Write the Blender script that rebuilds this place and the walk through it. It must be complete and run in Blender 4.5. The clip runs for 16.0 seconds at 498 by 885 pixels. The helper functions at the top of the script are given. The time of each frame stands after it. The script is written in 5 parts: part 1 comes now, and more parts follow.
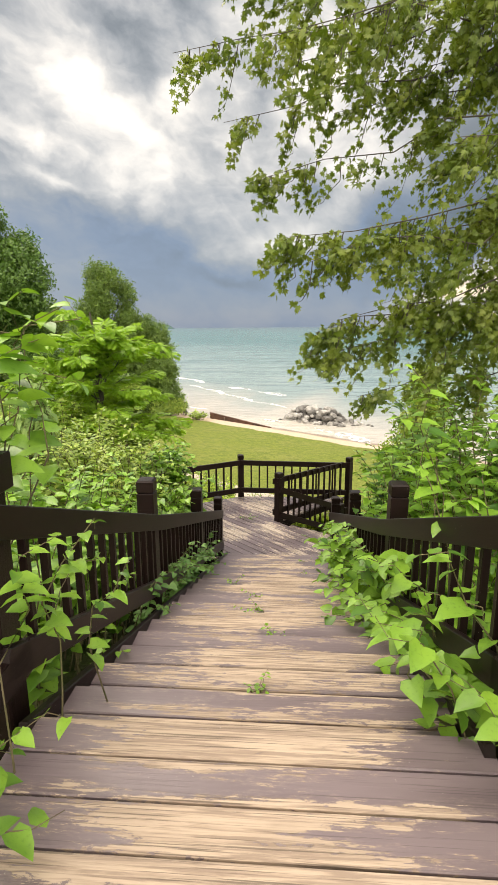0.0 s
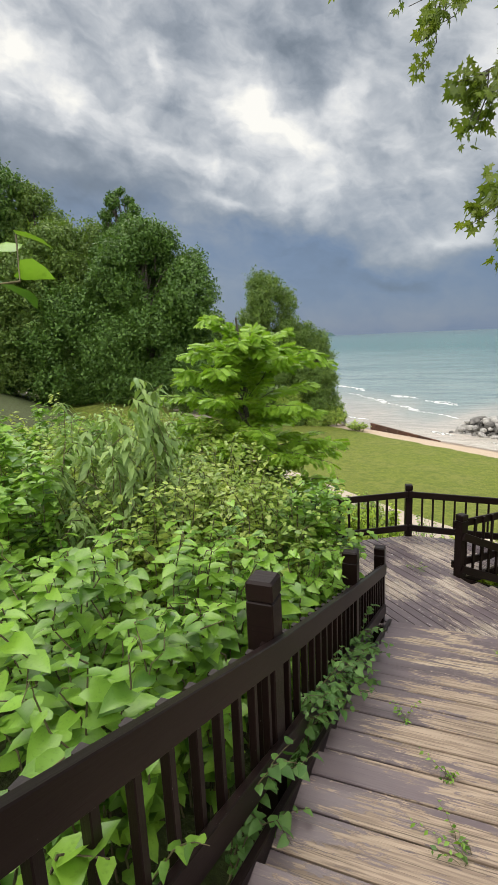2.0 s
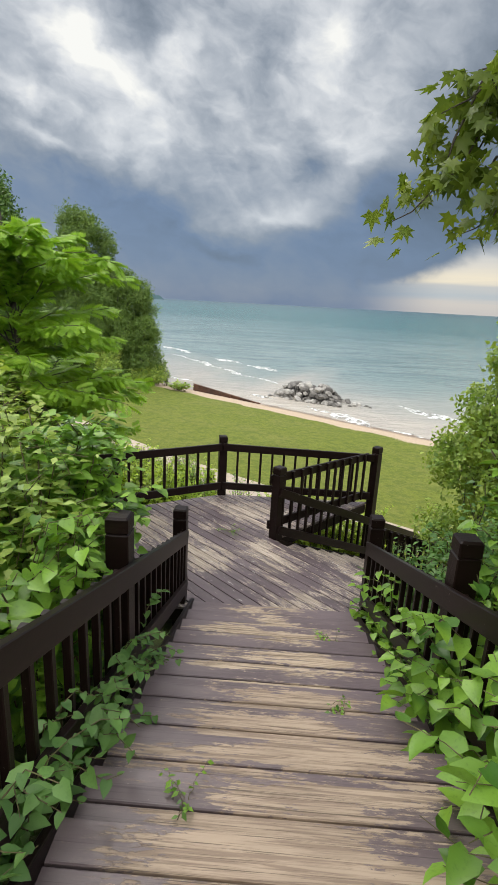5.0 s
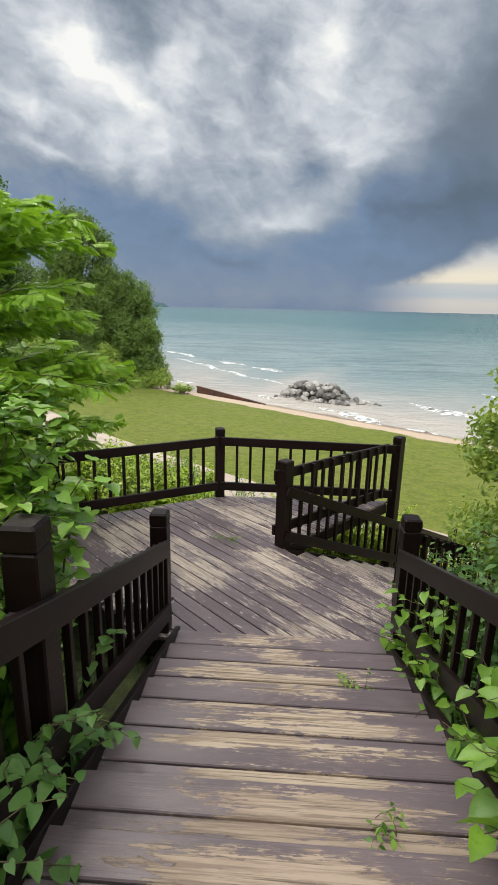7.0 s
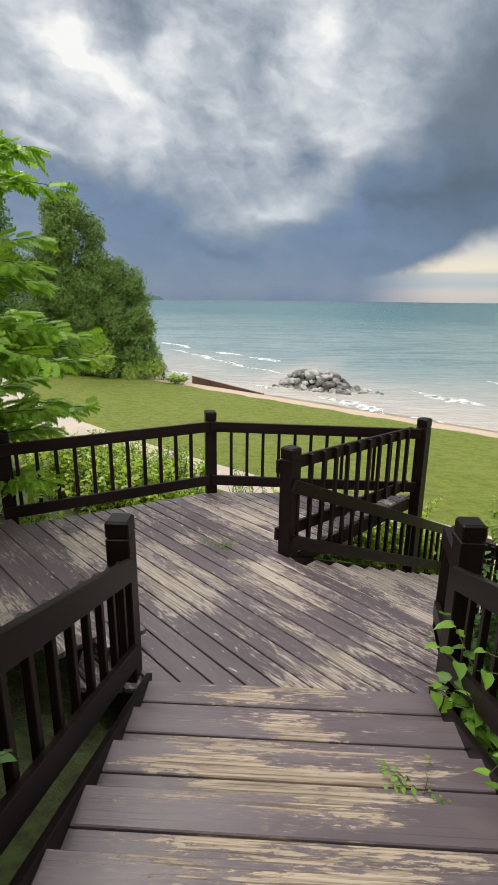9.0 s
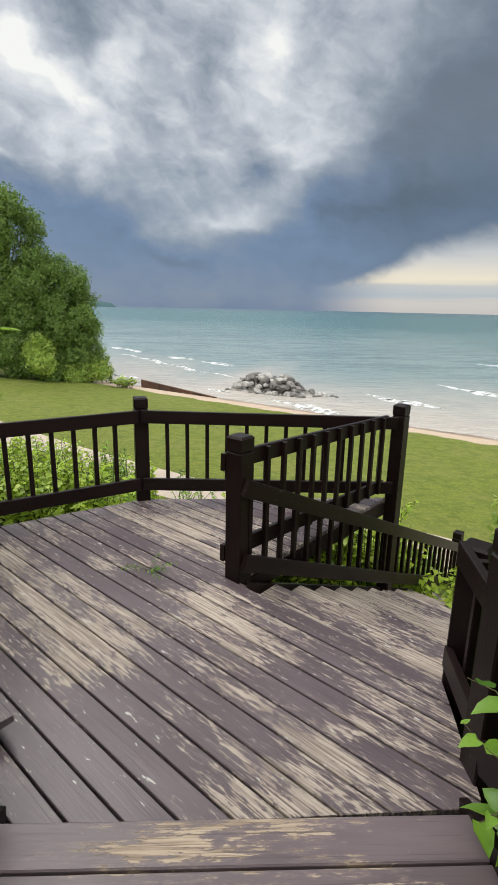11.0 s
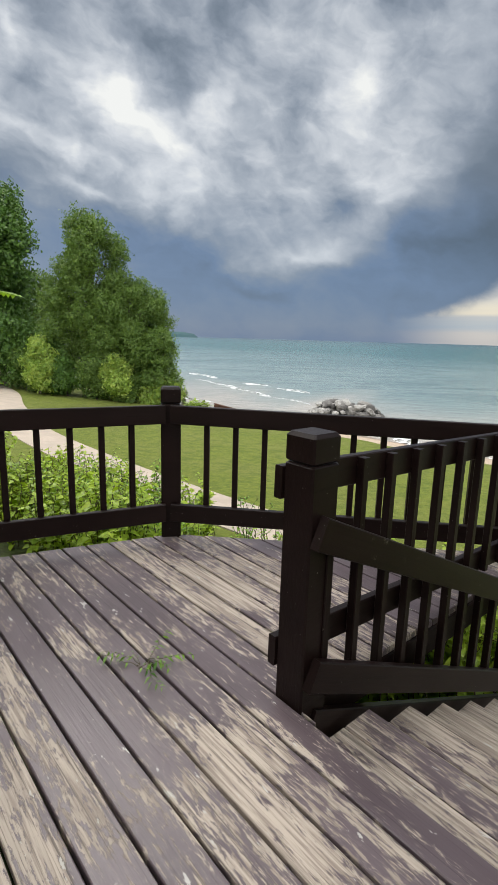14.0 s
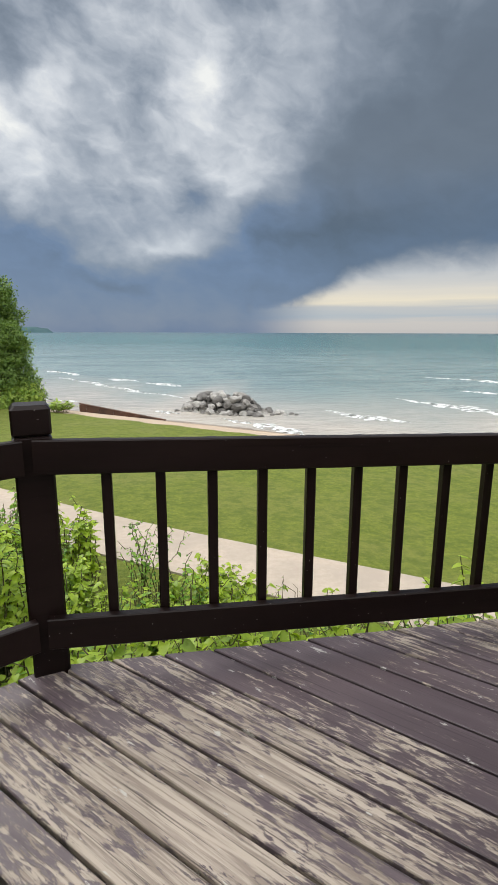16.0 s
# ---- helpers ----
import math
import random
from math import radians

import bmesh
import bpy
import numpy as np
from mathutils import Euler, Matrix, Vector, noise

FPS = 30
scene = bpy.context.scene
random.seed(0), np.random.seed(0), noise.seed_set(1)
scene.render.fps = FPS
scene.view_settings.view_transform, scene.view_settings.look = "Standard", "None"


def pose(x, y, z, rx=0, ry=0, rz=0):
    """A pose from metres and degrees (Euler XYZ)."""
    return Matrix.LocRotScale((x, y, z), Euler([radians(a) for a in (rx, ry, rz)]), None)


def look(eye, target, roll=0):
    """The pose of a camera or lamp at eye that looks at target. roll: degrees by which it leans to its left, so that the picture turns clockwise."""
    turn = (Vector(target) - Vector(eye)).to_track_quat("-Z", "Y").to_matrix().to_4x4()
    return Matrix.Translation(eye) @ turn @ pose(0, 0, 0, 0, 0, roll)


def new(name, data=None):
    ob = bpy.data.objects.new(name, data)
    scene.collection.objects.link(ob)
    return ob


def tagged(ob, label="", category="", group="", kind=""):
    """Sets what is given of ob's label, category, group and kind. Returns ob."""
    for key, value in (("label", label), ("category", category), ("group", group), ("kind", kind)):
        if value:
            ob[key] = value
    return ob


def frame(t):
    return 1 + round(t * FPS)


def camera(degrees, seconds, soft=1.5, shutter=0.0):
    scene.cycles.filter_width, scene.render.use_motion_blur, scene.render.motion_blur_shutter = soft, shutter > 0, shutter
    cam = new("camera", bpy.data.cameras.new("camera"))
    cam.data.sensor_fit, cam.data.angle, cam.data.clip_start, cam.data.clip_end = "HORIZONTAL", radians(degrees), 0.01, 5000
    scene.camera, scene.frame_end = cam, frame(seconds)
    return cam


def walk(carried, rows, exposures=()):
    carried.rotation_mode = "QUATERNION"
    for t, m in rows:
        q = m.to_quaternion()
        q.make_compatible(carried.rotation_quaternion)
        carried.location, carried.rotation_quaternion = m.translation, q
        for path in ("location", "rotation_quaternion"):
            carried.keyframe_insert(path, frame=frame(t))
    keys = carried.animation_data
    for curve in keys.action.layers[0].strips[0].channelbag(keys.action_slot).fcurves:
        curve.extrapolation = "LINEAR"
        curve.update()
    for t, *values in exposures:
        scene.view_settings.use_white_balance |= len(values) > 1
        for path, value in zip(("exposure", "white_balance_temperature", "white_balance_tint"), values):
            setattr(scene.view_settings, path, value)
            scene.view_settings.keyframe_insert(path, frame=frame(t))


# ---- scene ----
cam = camera(52.0, 16.0)
METRES, EYE, TILT, LEAN, TURN = 12.0, 4.57, -0.8, 1.35, 1.7
ROWS = [
    (0.0, 0.0, 0.0, 0.0, 0.23, -12.0, -1.09),
    (0.5, -0.006, 0.0418, -0.0016, 5.2, -12.51, -0.79),
    (1.0, -0.0101, 0.0879, -0.0008, 7.49, -11.6, 0.4),
    (1.5, -0.012, 0.1339, -0.0019, 13.02, -11.12, 1.2),
    (2.0, -0.017, 0.174, -0.0051, 17.84, -11.21, 0.88),
    (2.5, -0.0145, 0.2037, -0.0199, 21.7, -11.97, 0.7),
    (3.0, -0.0163, 0.2324, -0.0343, 21.31, -13.48, 0.32),
    (3.5, -0.0129, 0.2566, -0.0443, 17.8, -15.02, -0.21),
    (4.0, -0.0066, 0.2825, -0.0537, 11.66, -15.99, -1.55),
    (4.5, -0.0111, 0.3149, -0.0624, 4.65, -15.41, -3.18),
    (5.0, -0.0033, 0.339, -0.0728, -0.79, -14.54, -4.25),
    (7.5, 0.0122, 0.4654, -0.1237, 0.11, -14.02, -2.09),
    (8.0, 0.014, 0.489, -0.1304, 0.77, -14.36, -1.99),
    (8.5, 0.0111, 0.5207, -0.141, 0.56, -14.56, -1.87),
    (9.0, 0.0151, 0.5488, -0.1515, -0.68, -14.82, -1.94),
    (9.5, 0.0146, 0.5751, -0.1613, -3.42, -14.65, -2.06),
    (12.0, 0.0396, 0.7055, -0.2099, -5.94, -12.72, -2.46),
    (12.5, 0.0386, 0.7285, -0.2158, -2.58, -12.16, -2.17),
    (13.0, 0.042, 0.7514, -0.2226, -0.26, -11.66, -2.2),
    (13.5, 0.0422, 0.7762, -0.2323, 1.04, -11.1, -2.61),
    (14.0, 0.0454, 0.8024, -0.2389, 2.79, -10.85, -2.96),
    (14.5, 0.043, 0.8323, -0.2432, 3.98, -11.13, -2.8),
    (15.0, 0.027, 0.8658, -0.2423, 4.16, -11.32, -2.77),
    (15.5, 0.0199, 0.903, -0.2446, 0.85, -11.54, -2.02),
    (16.0, 0.0172, 0.9416, -0.2454, -12.18, -11.15, -1.32),
]
walk(cam, [(t, pose(0, 0, EYE, TILT, LEAN, TURN) @ pose(METRES * x, METRES * y, METRES * z, 90 + pitch, roll, yaw)) for t, x, y, z, yaw, pitch, roll in ROWS],
     exposures=[(0.0, 0.50, 7400, 12), (0.6, 0.22, 7100, 11), (1.5, 0.08, 6700, 10), (2.5, 0.06, 6550, 10), (9.0, 0.02, 6400, 10), (16.0, -0.05, 6300, 10)])
# ---------------------------------------------------------------- light
SUN_AZ, SUN_EL = -35.0, 52.0
world = bpy.data.worlds.new("stormy_sky")
scene.world = world
world.use_nodes = True
wn, wl = world.node_tree.nodes, world.node_tree.links
wn.clear()


def wset(sock, value):
    if isinstance(value, bpy.types.NodeSocket):
        wl.new(value, sock)
    else:
        sock.default_value = value


def wm(op, a, b=0.0, clamp=False):
    n = wn.new("ShaderNodeMath")
    n.operation, n.use_clamp = op, clamp
    wset(n.inputs[0], a)
    wset(n.inputs[1], b)
    return n.outputs[0]


def wstep(v, lo, hi):
    n = wn.new("ShaderNodeMapRange")
    n.interpolation_type = "SMOOTHSTEP"
    wset(n.inputs["Value"], v)
    wset(n.inputs["From Min"], lo)
    wset(n.inputs["From Max"], hi)
    return n.outputs["Result"]


def wmix(f, a, b, blend="MIX"):
    n = wn.new("ShaderNodeMix")
    n.data_type, n.blend_type = "RGBA", blend
    wset(n.inputs[0], f)
    wset(n.inputs[6], a if isinstance(a, bpy.types.NodeSocket) else (*a, 1))
    wset(n.inputs[7], b if isinstance(b, bpy.types.NodeSocket) else (*b, 1))
    return n.outputs[2]


def wnoise(vec, scale, detail, rough=0.55, dist=0.0):
    n = wn.new("ShaderNodeTexNoise")
    wl.new(vec, n.inputs["Vector"])
    n.inputs["Scale"].default_value, n.inputs["Detail"].default_value = scale, detail
    n.inputs["Roughness"].default_value, n.inputs["Distortion"].default_value = rough, dist
    return n.outputs["Fac"]


def wvec(x, y, z):
    n = wn.new("ShaderNodeCombineXYZ")
    wset(n.inputs[0], x), wset(n.inputs[1], y), wset(n.inputs[2], z)
    return n.outputs[0]


sky = wn.new("ShaderNodeTexSky")
sky.sky_type, sky.sun_disc = "NISHITA", False
sky.sun_elevation, sky.sun_rotation = radians(SUN_EL), radians(SUN_AZ)
dirs = wn.new("ShaderNodeSeparateXYZ")
wl.new(wn.new("ShaderNodeTexCoord").outputs["Generated"], dirs.inputs[0])
dx, dy, dz = dirs.outputs
az = wm("MULTIPLY", wm("ARCTAN2", dx, dy), 57.2958)
el = wm("MULTIPLY", wm("ARCSINE", dz), 57.2958)
# billows: noise in azimuth and elevation, bent by a broader one
def spread(kx, ky, k):
    return wvec(wm("MULTIPLY", az, kx), wm("ADD", wm("MULTIPLY", el, ky), wm("MULTIPLY", az, ky * 0.12)), k)


warp = wn.new("ShaderNodeTexNoise")
warp.inputs["Scale"].default_value, warp.inputs["Detail"].default_value = 1.0, 9.0
warp.inputs["Roughness"].default_value = 0.50
wl.new(spread(0.15, 0.21, 2.0), warp.inputs["Vector"])
push = wn.new("ShaderNodeSeparateColor")
wl.new(warp.outputs["Color"], push.inputs[0])
bent = wn.new("ShaderNodeVectorMath")
bent.operation = "MULTIPLY_ADD"
wl.new(warp.outputs["Color"], bent.inputs[0])
bent.inputs[1].default_value = (0.45, 0.45, 0.45)
wl.new(spread(0.085, 0.13, 0.0), bent.inputs[2])
mid = wnoise(bent.outputs[0], 1.3, 9.0, 0.50, 0.0)
fine = wnoise(bent.outputs[0], 4.0, 8.0, 0.52, 0.2)
puff = wm("ADD", wm("MULTIPLY", mid, 0.62), wm("MULTIPLY", fine, 0.38))
az_w = wm("ADD", az, wm("MULTIPLY", wm("SUBTRACT", push.outputs[0], 0.5), 7.0))
el_w = wm("ADD", el, wm("MULTIPLY", wm("SUBTRACT", push.outputs[1], 0.5), 5.0))


def blob(a0, e0, wa, we, tilt=0.0):
    """A soft oval of the sky round an azimuth and an elevation, with a slanting axis."""
    da, de = wm("SUBTRACT", az_w, a0), wm("SUBTRACT", el_w, e0)
    if tilt:
        c, s = math.cos(radians(tilt)), math.sin(radians(tilt))
        da, de = (wm("ADD", wm("MULTIPLY", da, c), wm("MULTIPLY", de, s)), wm("SUBTRACT", wm("MULTIPLY", de, c), wm("MULTIPLY", da, s)))
    q = wm("ADD", wm("POWER", wm("ABSOLUTE", wm("DIVIDE", da, wa)), 2.0), wm("POWER", wm("ABSOLUTE", wm("DIVIDE", de, we)), 2.0))
    return wm("POWER", 2.7183, wm("MULTIPLY", q, -1.0))


# a pale mass above two slanting edges, dark rain-blue below it and slate beyond it
sway = wm("MULTIPLY", wm("SUBTRACT", mid, 0.5), 8.0)
edge_l = wm("SUBTRACT", wm("ADD", el_w, sway), wm("SUBTRACT", 6.6, wm("MULTIPLY", az, 0.32)))
edge_r = wm("SUBTRACT", wm("ADD", el_w, sway), wm("ADD", 6.6, wm("MULTIPLY", az, 0.62)))
mass = wm("MULTIPLY", wstep(edge_l, -2.4, 3.6), wstep(edge_r, -3.0, 5.0))
slate = wstep(az_w, 6.0, 27.0)
tone = wm("ADD", wm("SUBTRACT", 0.27, wm("MULTIPLY", slate, 0.07)), wm("MULTIPLY", mass, wm("SUBTRACT", 0.34, wm("MULTIPLY", slate, 0.16))))
PALE = ((-18, 21, 5.5, 2.0, -28, 0.42), (-14.5, 19.3, 2.2, 1.4, -30, 0.16), (-9.4, 21.3, 1.7, 2.0, 0, 0.27), (5.8, 23.5, 2.2, 4.4, 5, 0.32), (6.3, 19.5, 2.8, 1.4, 10, 0.15), (-23, 17, 3.4, 0.65, -18, 0.32), (-21.4, 14.1, 3.4, 0.7, -15, 0.36), (2.7, 9.0, 4.6, 1.2, 6, 0.40), (12, 14.8, 5, 1.4, 32, 0.13), (-40, 25.5, 5, 1.8, -35, 0.28), (-33, 21.5, 4, 1.3, -10, 0.16), (-27.7, 25, 0.9, 1.7, 0, 0.2), (0, 1.0, 40, 2.0, 0, 0.04), (-29, 6, 8, 4, 0, 0.10))
DARK = ((-6.7, 28.9, 3.8, 2.2, 0, -0.36), (6.4, 30.2, 6, 1.8, 0, -0.30), (-14.5, 24.9, 5.5, 1.6, -30, -0.20), (-11.6, 22.6, 1.3, 1.9, -20, -0.14), (-24.5, 24, 3.5, 2.2, 0, -0.13), (-26, 21.4, 2.6, 0.9, -10, -0.13), (-25, 27.5, 5, 2, 0, -0.20), (3, 13.0, 5.0, 1.3, 0, -0.10), (-4, 5.6, 5.5, 1.1, -14, -0.06), (18, 10.6, 9, 2.2, 6, -0.07), (0, 21, 2, 3, 0, -0.10), (30, 26, 12, 9, 0, -0.06))
for a0, e0, wa, we, tilt_, gain in PALE + DARK:
    tone = wm("ADD", tone, wm("MULTIPLY", blob(a0, e0, wa, we, tilt_), gain))
depth = wm("MULTIPLY", wm("ADD", 0.22, wm("MULTIPLY", wstep(el, 3.0, 15.0), wm("ADD", 0.30, wm("MULTIPLY", mass, 0.95)))), wm("SUBTRACT", 1.0, wm("MULTIPLY", slate, 0.62)))
tone = wm("ADD", tone, wm("MULTIPLY", wm("SUBTRACT", puff, 0.5), depth), True)
ramp = wn.new("ShaderNodeValToRGB")
stops = ramp.color_ramp.elements
stops[0].position, stops[0].color = 0.0, (0.062, 0.088, 0.125, 1)
stops[1].position, stops[1].color = 1.0, (0.95, 0.945, 0.88, 1)
for at_, col_ in ((0.14, (0.095, 0.132, 0.178)), (0.27, (0.155, 0.225, 0.345)), (0.40, (0.255, 0.305, 0.375)), (0.58, (0.42, 0.46, 0.51)), (0.80, (0.67, 0.70, 0.725))):
    e_ = stops.new(at_)
    e_.color = (*col_, 1)
wl.new(tone, ramp.inputs[0])
grey = wn.new("ShaderNodeValToRGB")
dull = grey.color_ramp.elements
dull[0].position, dull[0].color = 0.0, (0.105, 0.128, 0.155, 1)
dull[1].position, dull[1].color = 1.0, (0.97, 0.96, 0.90, 1)
for at_, col_ in ((0.25, (0.175, 0.212, 0.255)), (0.42, (0.285, 0.325, 0.375)), (0.60, (0.455, 0.49, 0.53)), (0.80, (0.70, 0.72, 0.735))):
    e_ = dull.new(at_)
    e_.color = (*col_, 1)
wl.new(tone, grey.inputs[0])
cloud = wmix(wstep(el_w, 9.0, 18.0), ramp.outputs["Color"], grey.outputs["Color"])
# the clear gap over the horizon under the cloud's edge
gap_top = wm("ADD", 2.6, wm("MULTIPLY", wstep(az, 9.0, 30.0), 6.2))
gap = wm("MULTIPLY", wstep(az, 9.0, 20.0), wm("SUBTRACT", 1.0, wstep(wm("ADD", el, wm("MULTIPLY", wm("SUBTRACT", puff, 0.5), 5.0)), wm("MULTIPLY", gap_top, 0.62), gap_top)))
bands = wn.new("ShaderNodeValToRGB")
lines_ = bands.color_ramp.elements
lines_[0].position, lines_[0].color = 0.0, (0.62, 0.585, 0.55, 1)
lines_[1].position, lines_[1].color = 1.0, (0.40, 0.43, 0.46, 1)
for at_, col_ in ((0.10, (0.66, 0.62, 0.57)), (0.17, (0.50, 0.55, 0.58)), (0.27, (0.60, 0.60, 0.58)), (0.34, (0.92, 0.82, 0.63)), (0.46, (0.78, 0.73, 0.64)), (0.62, (0.60, 0.61, 0.61))):
    e_ = lines_.new(at_)
    e_.color = (*col_, 1)
strata = wnoise(wvec(wm("MULTIPLY", az, 0.06), wm("MULTIPLY", el, 1.1), 5.0), 1.0, 4.0)
wl.new(wm("ADD", wm("DIVIDE", el, 9.5), wm("MULTIPLY", wm("SUBTRACT", strata, 0.5), 0.16), True), bands.inputs[0])
cloud = wmix(wm("MULTIPLY", gap, 0.95), cloud, bands.outputs["Color"])
# the storm stands ahead; overhead and behind, the overcast is thin and bright
cloud = wmix(wm("MULTIPLY", wstep(wm("ADD", wm("MULTIPLY", dy, -1.0), wm("MULTIPLY", dz, 0.75)), 0.05, 0.85), wm("ADD", 0.7, wm("MULTIPLY", puff, 0.5))), cloud, (2.6, 2.55, 2.45))
back = wn.new("ShaderNodeBackground")
wset(back.inputs["Color"], wmix(0.93, wmix(1.0, sky.outputs[0], (0.10, 0.10, 0.10), "MULTIPLY"), cloud))
back.inputs["Strength"].default_value = 1.0
wl.new(back.outputs[0], wn.new("ShaderNodeOutputWorld").inputs["Surface"])

sun = new("sun", bpy.data.lights.new("sun", "SUN"))
sun.data.energy, sun.data.angle, sun.data.color = 1.7, radians(30), (1.0, 0.95, 0.88)
sun.matrix_world = look((0, 0, 30), (-30 * math.sin(radians(SUN_AZ)) / math.tan(radians(SUN_EL)), -30 * math.cos(radians(SUN_AZ)) / math.tan(radians(SUN_EL)), 0))


# ---------------------------------------------------------------- materials
class Mat:
    """A small builder of node materials."""

    def __init__(self, name):
        self.m = bpy.data.materials.new(name)
        self.m.use_nodes = True
        self.n, self.l = self.m.node_tree.nodes, self.m.node_tree.links
        self.b = self.n["Principled BSDF"]

    def put(self, sock, value):
        if isinstance(value, bpy.types.NodeSocket):
            self.l.new(value, sock)
        elif isinstance(value, tuple) and len(value) == 3 and sock.type == "RGBA":
            sock.default_value = (*value, 1)
        else:
            sock.default_value = value

    def coord(self, kind="Object"):
        return self.n.new("ShaderNodeTexCoord").outputs[kind]

    def world(self):
        return self.n.new("ShaderNodeNewGeometry").outputs["Position"]

    def island(self):
        return self.n.new("ShaderNodeNewGeometry").outputs["Random Per Island"]

    def rand(self):
        return self.n.new("ShaderNodeObjectInfo").outputs["Random"]

    def math(self, op, a, b=0.0, clamp=False):
        n = self.n.new("ShaderNodeMath")
        n.operation, n.use_clamp = op, clamp
        self.put(n.inputs[0], a), self.put(n.inputs[1], b)
        return n.outputs[0]

    def scaled(self, vec, s, shift=None):
        n = self.n.new("ShaderNodeMapping")
        self.l.new(vec, n.inputs["Vector"])
        n.inputs["Scale"].default_value = s
        if shift is not None:
            c = self.n.new("ShaderNodeCombineXYZ")
            for k in range(3):
                self.put(c.inputs[k], self.math("MULTIPLY", shift, (37.0, 91.0, 53.0)[k]))
            self.l.new(c.outputs[0], n.inputs["Location"])
        return n.outputs[0]

    def noise(self, vec, scale, detail=4.0, rough=0.55, dist=0.0):
        n = self.n.new("ShaderNodeTexNoise")
        self.l.new(vec, n.inputs["Vector"])
        n.inputs["Scale"].default_value, n.inputs["Detail"].default_value = scale, detail
        n.inputs["Roughness"].default_value, n.inputs["Distortion"].default_value = rough, dist
        return n.outputs["Fac"]

    def step(self, v, lo, hi, a=0.0, b=1.0):
        n = self.n.new("ShaderNodeMapRange")
        n.interpolation_type = "SMOOTHSTEP"
        self.put(n.inputs["Value"], v)
        for key, value in (("From Min", lo), ("From Max", hi), ("To Min", a), ("To Max", b)):
            self.put(n.inputs[key], value)
        return n.outputs["Result"]

    def mix(self, f, a, b, blend="MIX"):
        n = self.n.new("ShaderNodeMix")
        n.data_type, n.blend_type = "RGBA", blend
        self.put(n.inputs[0], f), self.put(n.inputs[6], a), self.put(n.inputs[7], b)
        return n.outputs[2]

    def bump(self, height, strength=0.4, distance=0.01):
        n = self.n.new("ShaderNodeBump")
        n.inputs["Strength"].default_value, n.inputs["Distance"].default_value = strength, distance
        self.put(n.inputs["Height"], height)
        self.l.new(n.outputs[0], self.b.inputs["Normal"])

    def done(self, color, rough=0.7, spec=0.4, metal=0.0):
        self.put(self.b.inputs["Base Color"], color)
        self.put(self.b.inputs["Roughness"], rough)
        self.b.inputs["Specular IOR Level"].default_value = spec
        self.b.inputs["Metallic"].default_value = metal
        return self.m


def painted_boards(name, paint, paint2, wood, wood2, wear, gloss, spec=0.45, trod=0.0, fl=0.74, pa=0.52, stretch=1.3, wide=0.0):
    """Painted planks worn down to the grain in streaks along their length."""
    k = Mat(name)
    r = k.rand()
    o = k.scaled(k.coord(), (1, 1, 1), r)
    grain = k.noise(k.scaled(o, (2.6, 60.0, 24.0)), 1.0, 6.0, 0.62, 0.5)
    flake = k.noise(k.scaled(o, (11.0, 50.0, 16.0)), 1.0, 9.0, 0.74, 0.3)
    patch = k.noise(k.scaled(o, (stretch, 5.5, 4.0)), 1.0, 5.0, 0.6, 0.2)
    lot = k.math("MULTIPLY", k.math("SUBTRACT", r, 0.5), 0.07)
    sum_ = k.math("ADD", k.math("ADD", k.math("MULTIPLY", flake, fl), k.math("MULTIPLY", patch, pa)), k.math("MULTIPLY", grain, 0.18))
    if wide:
        sum_ = k.math("ADD", sum_, k.math("MULTIPLY", k.math("SUBTRACT", k.noise(k.world(), 0.85, 3.0, 0.5), 0.5), wide))
    if trod:
        cut = k.n.new("ShaderNodeSeparateXYZ")
        k.l.new(k.coord(), cut.inputs[0])
        off = k.math("DIVIDE", k.math("SUBTRACT", cut.outputs[0], 0.95), 0.95)
        sum_ = k.math("SUBTRACT", sum_, k.math("MULTIPLY", k.math("MULTIPLY", off, off), trod))
    bare = k.step(k.math("ADD", sum_, lot), wear, wear + 0.012)
    halo = k.step(k.math("ADD", sum_, lot), wear - 0.06, wear + 0.0)
    soft = k.noise(k.scaled(o, (1.1, 5.0, 5.0)), 1.0, 4.0)
    p = k.mix(k.step(soft, 0.3, 0.7), paint, paint2)
    p = k.mix(k.math("MULTIPLY", halo, 0.35), p, tuple(0.6 * a + 0.4 * b for a, b in zip(paint2, wood)))
    w = k.mix(k.step(grain, 0.40, 0.58), wood2, wood)
    crack = k.noise(k.scaled(o, (1.2, 120.0, 30.0)), 1.0, 4.0, 0.6)
    w = k.mix(k.math("MULTIPLY", k.step(crack, 0.56, 0.64), 0.8), w, tuple(0.35 * q for q in wood2))
    w = k.mix(k.math("MULTIPLY", k.step(soft, 0.45, 0.75), 0.45), w, tuple(0.62 * c for c in wood2))
    dust = k.step(k.noise(k.scaled(o, (60, 60, 60)), 1.0, 2.0), 0.73, 0.78)
    p = k.mix(k.math("MULTIPLY", k.step(crack, 0.58, 0.66), 0.45), p, tuple(0.4 * q for q in paint))
    chip = k.step(k.noise(k.scaled(o, (9.0, 26.0, 16.0)), 1.0, 6.0, 0.66), 0.655, 0.665)
    c = k.mix(bare, p, w)
    if wide:
        c = k.mix(k.math("MULTIPLY", chip, 0.85), c, (0.56, 0.54, 0.50))
    c = k.mix(k.math("MULTIPLY", dust, 0.30), c, (0.5, 0.46, 0.42))
    h = k.math("SUBTRACT", k.math("MULTIPLY", grain, k.step(bare, 0, 1, 0.5, 1.0)), k.math("MULTIPLY", bare, 0.5))
    k.bump(h, 0.8, 0.004)
    return k.done(c, k.step(bare, 0, 1, gloss, 0.8), spec)


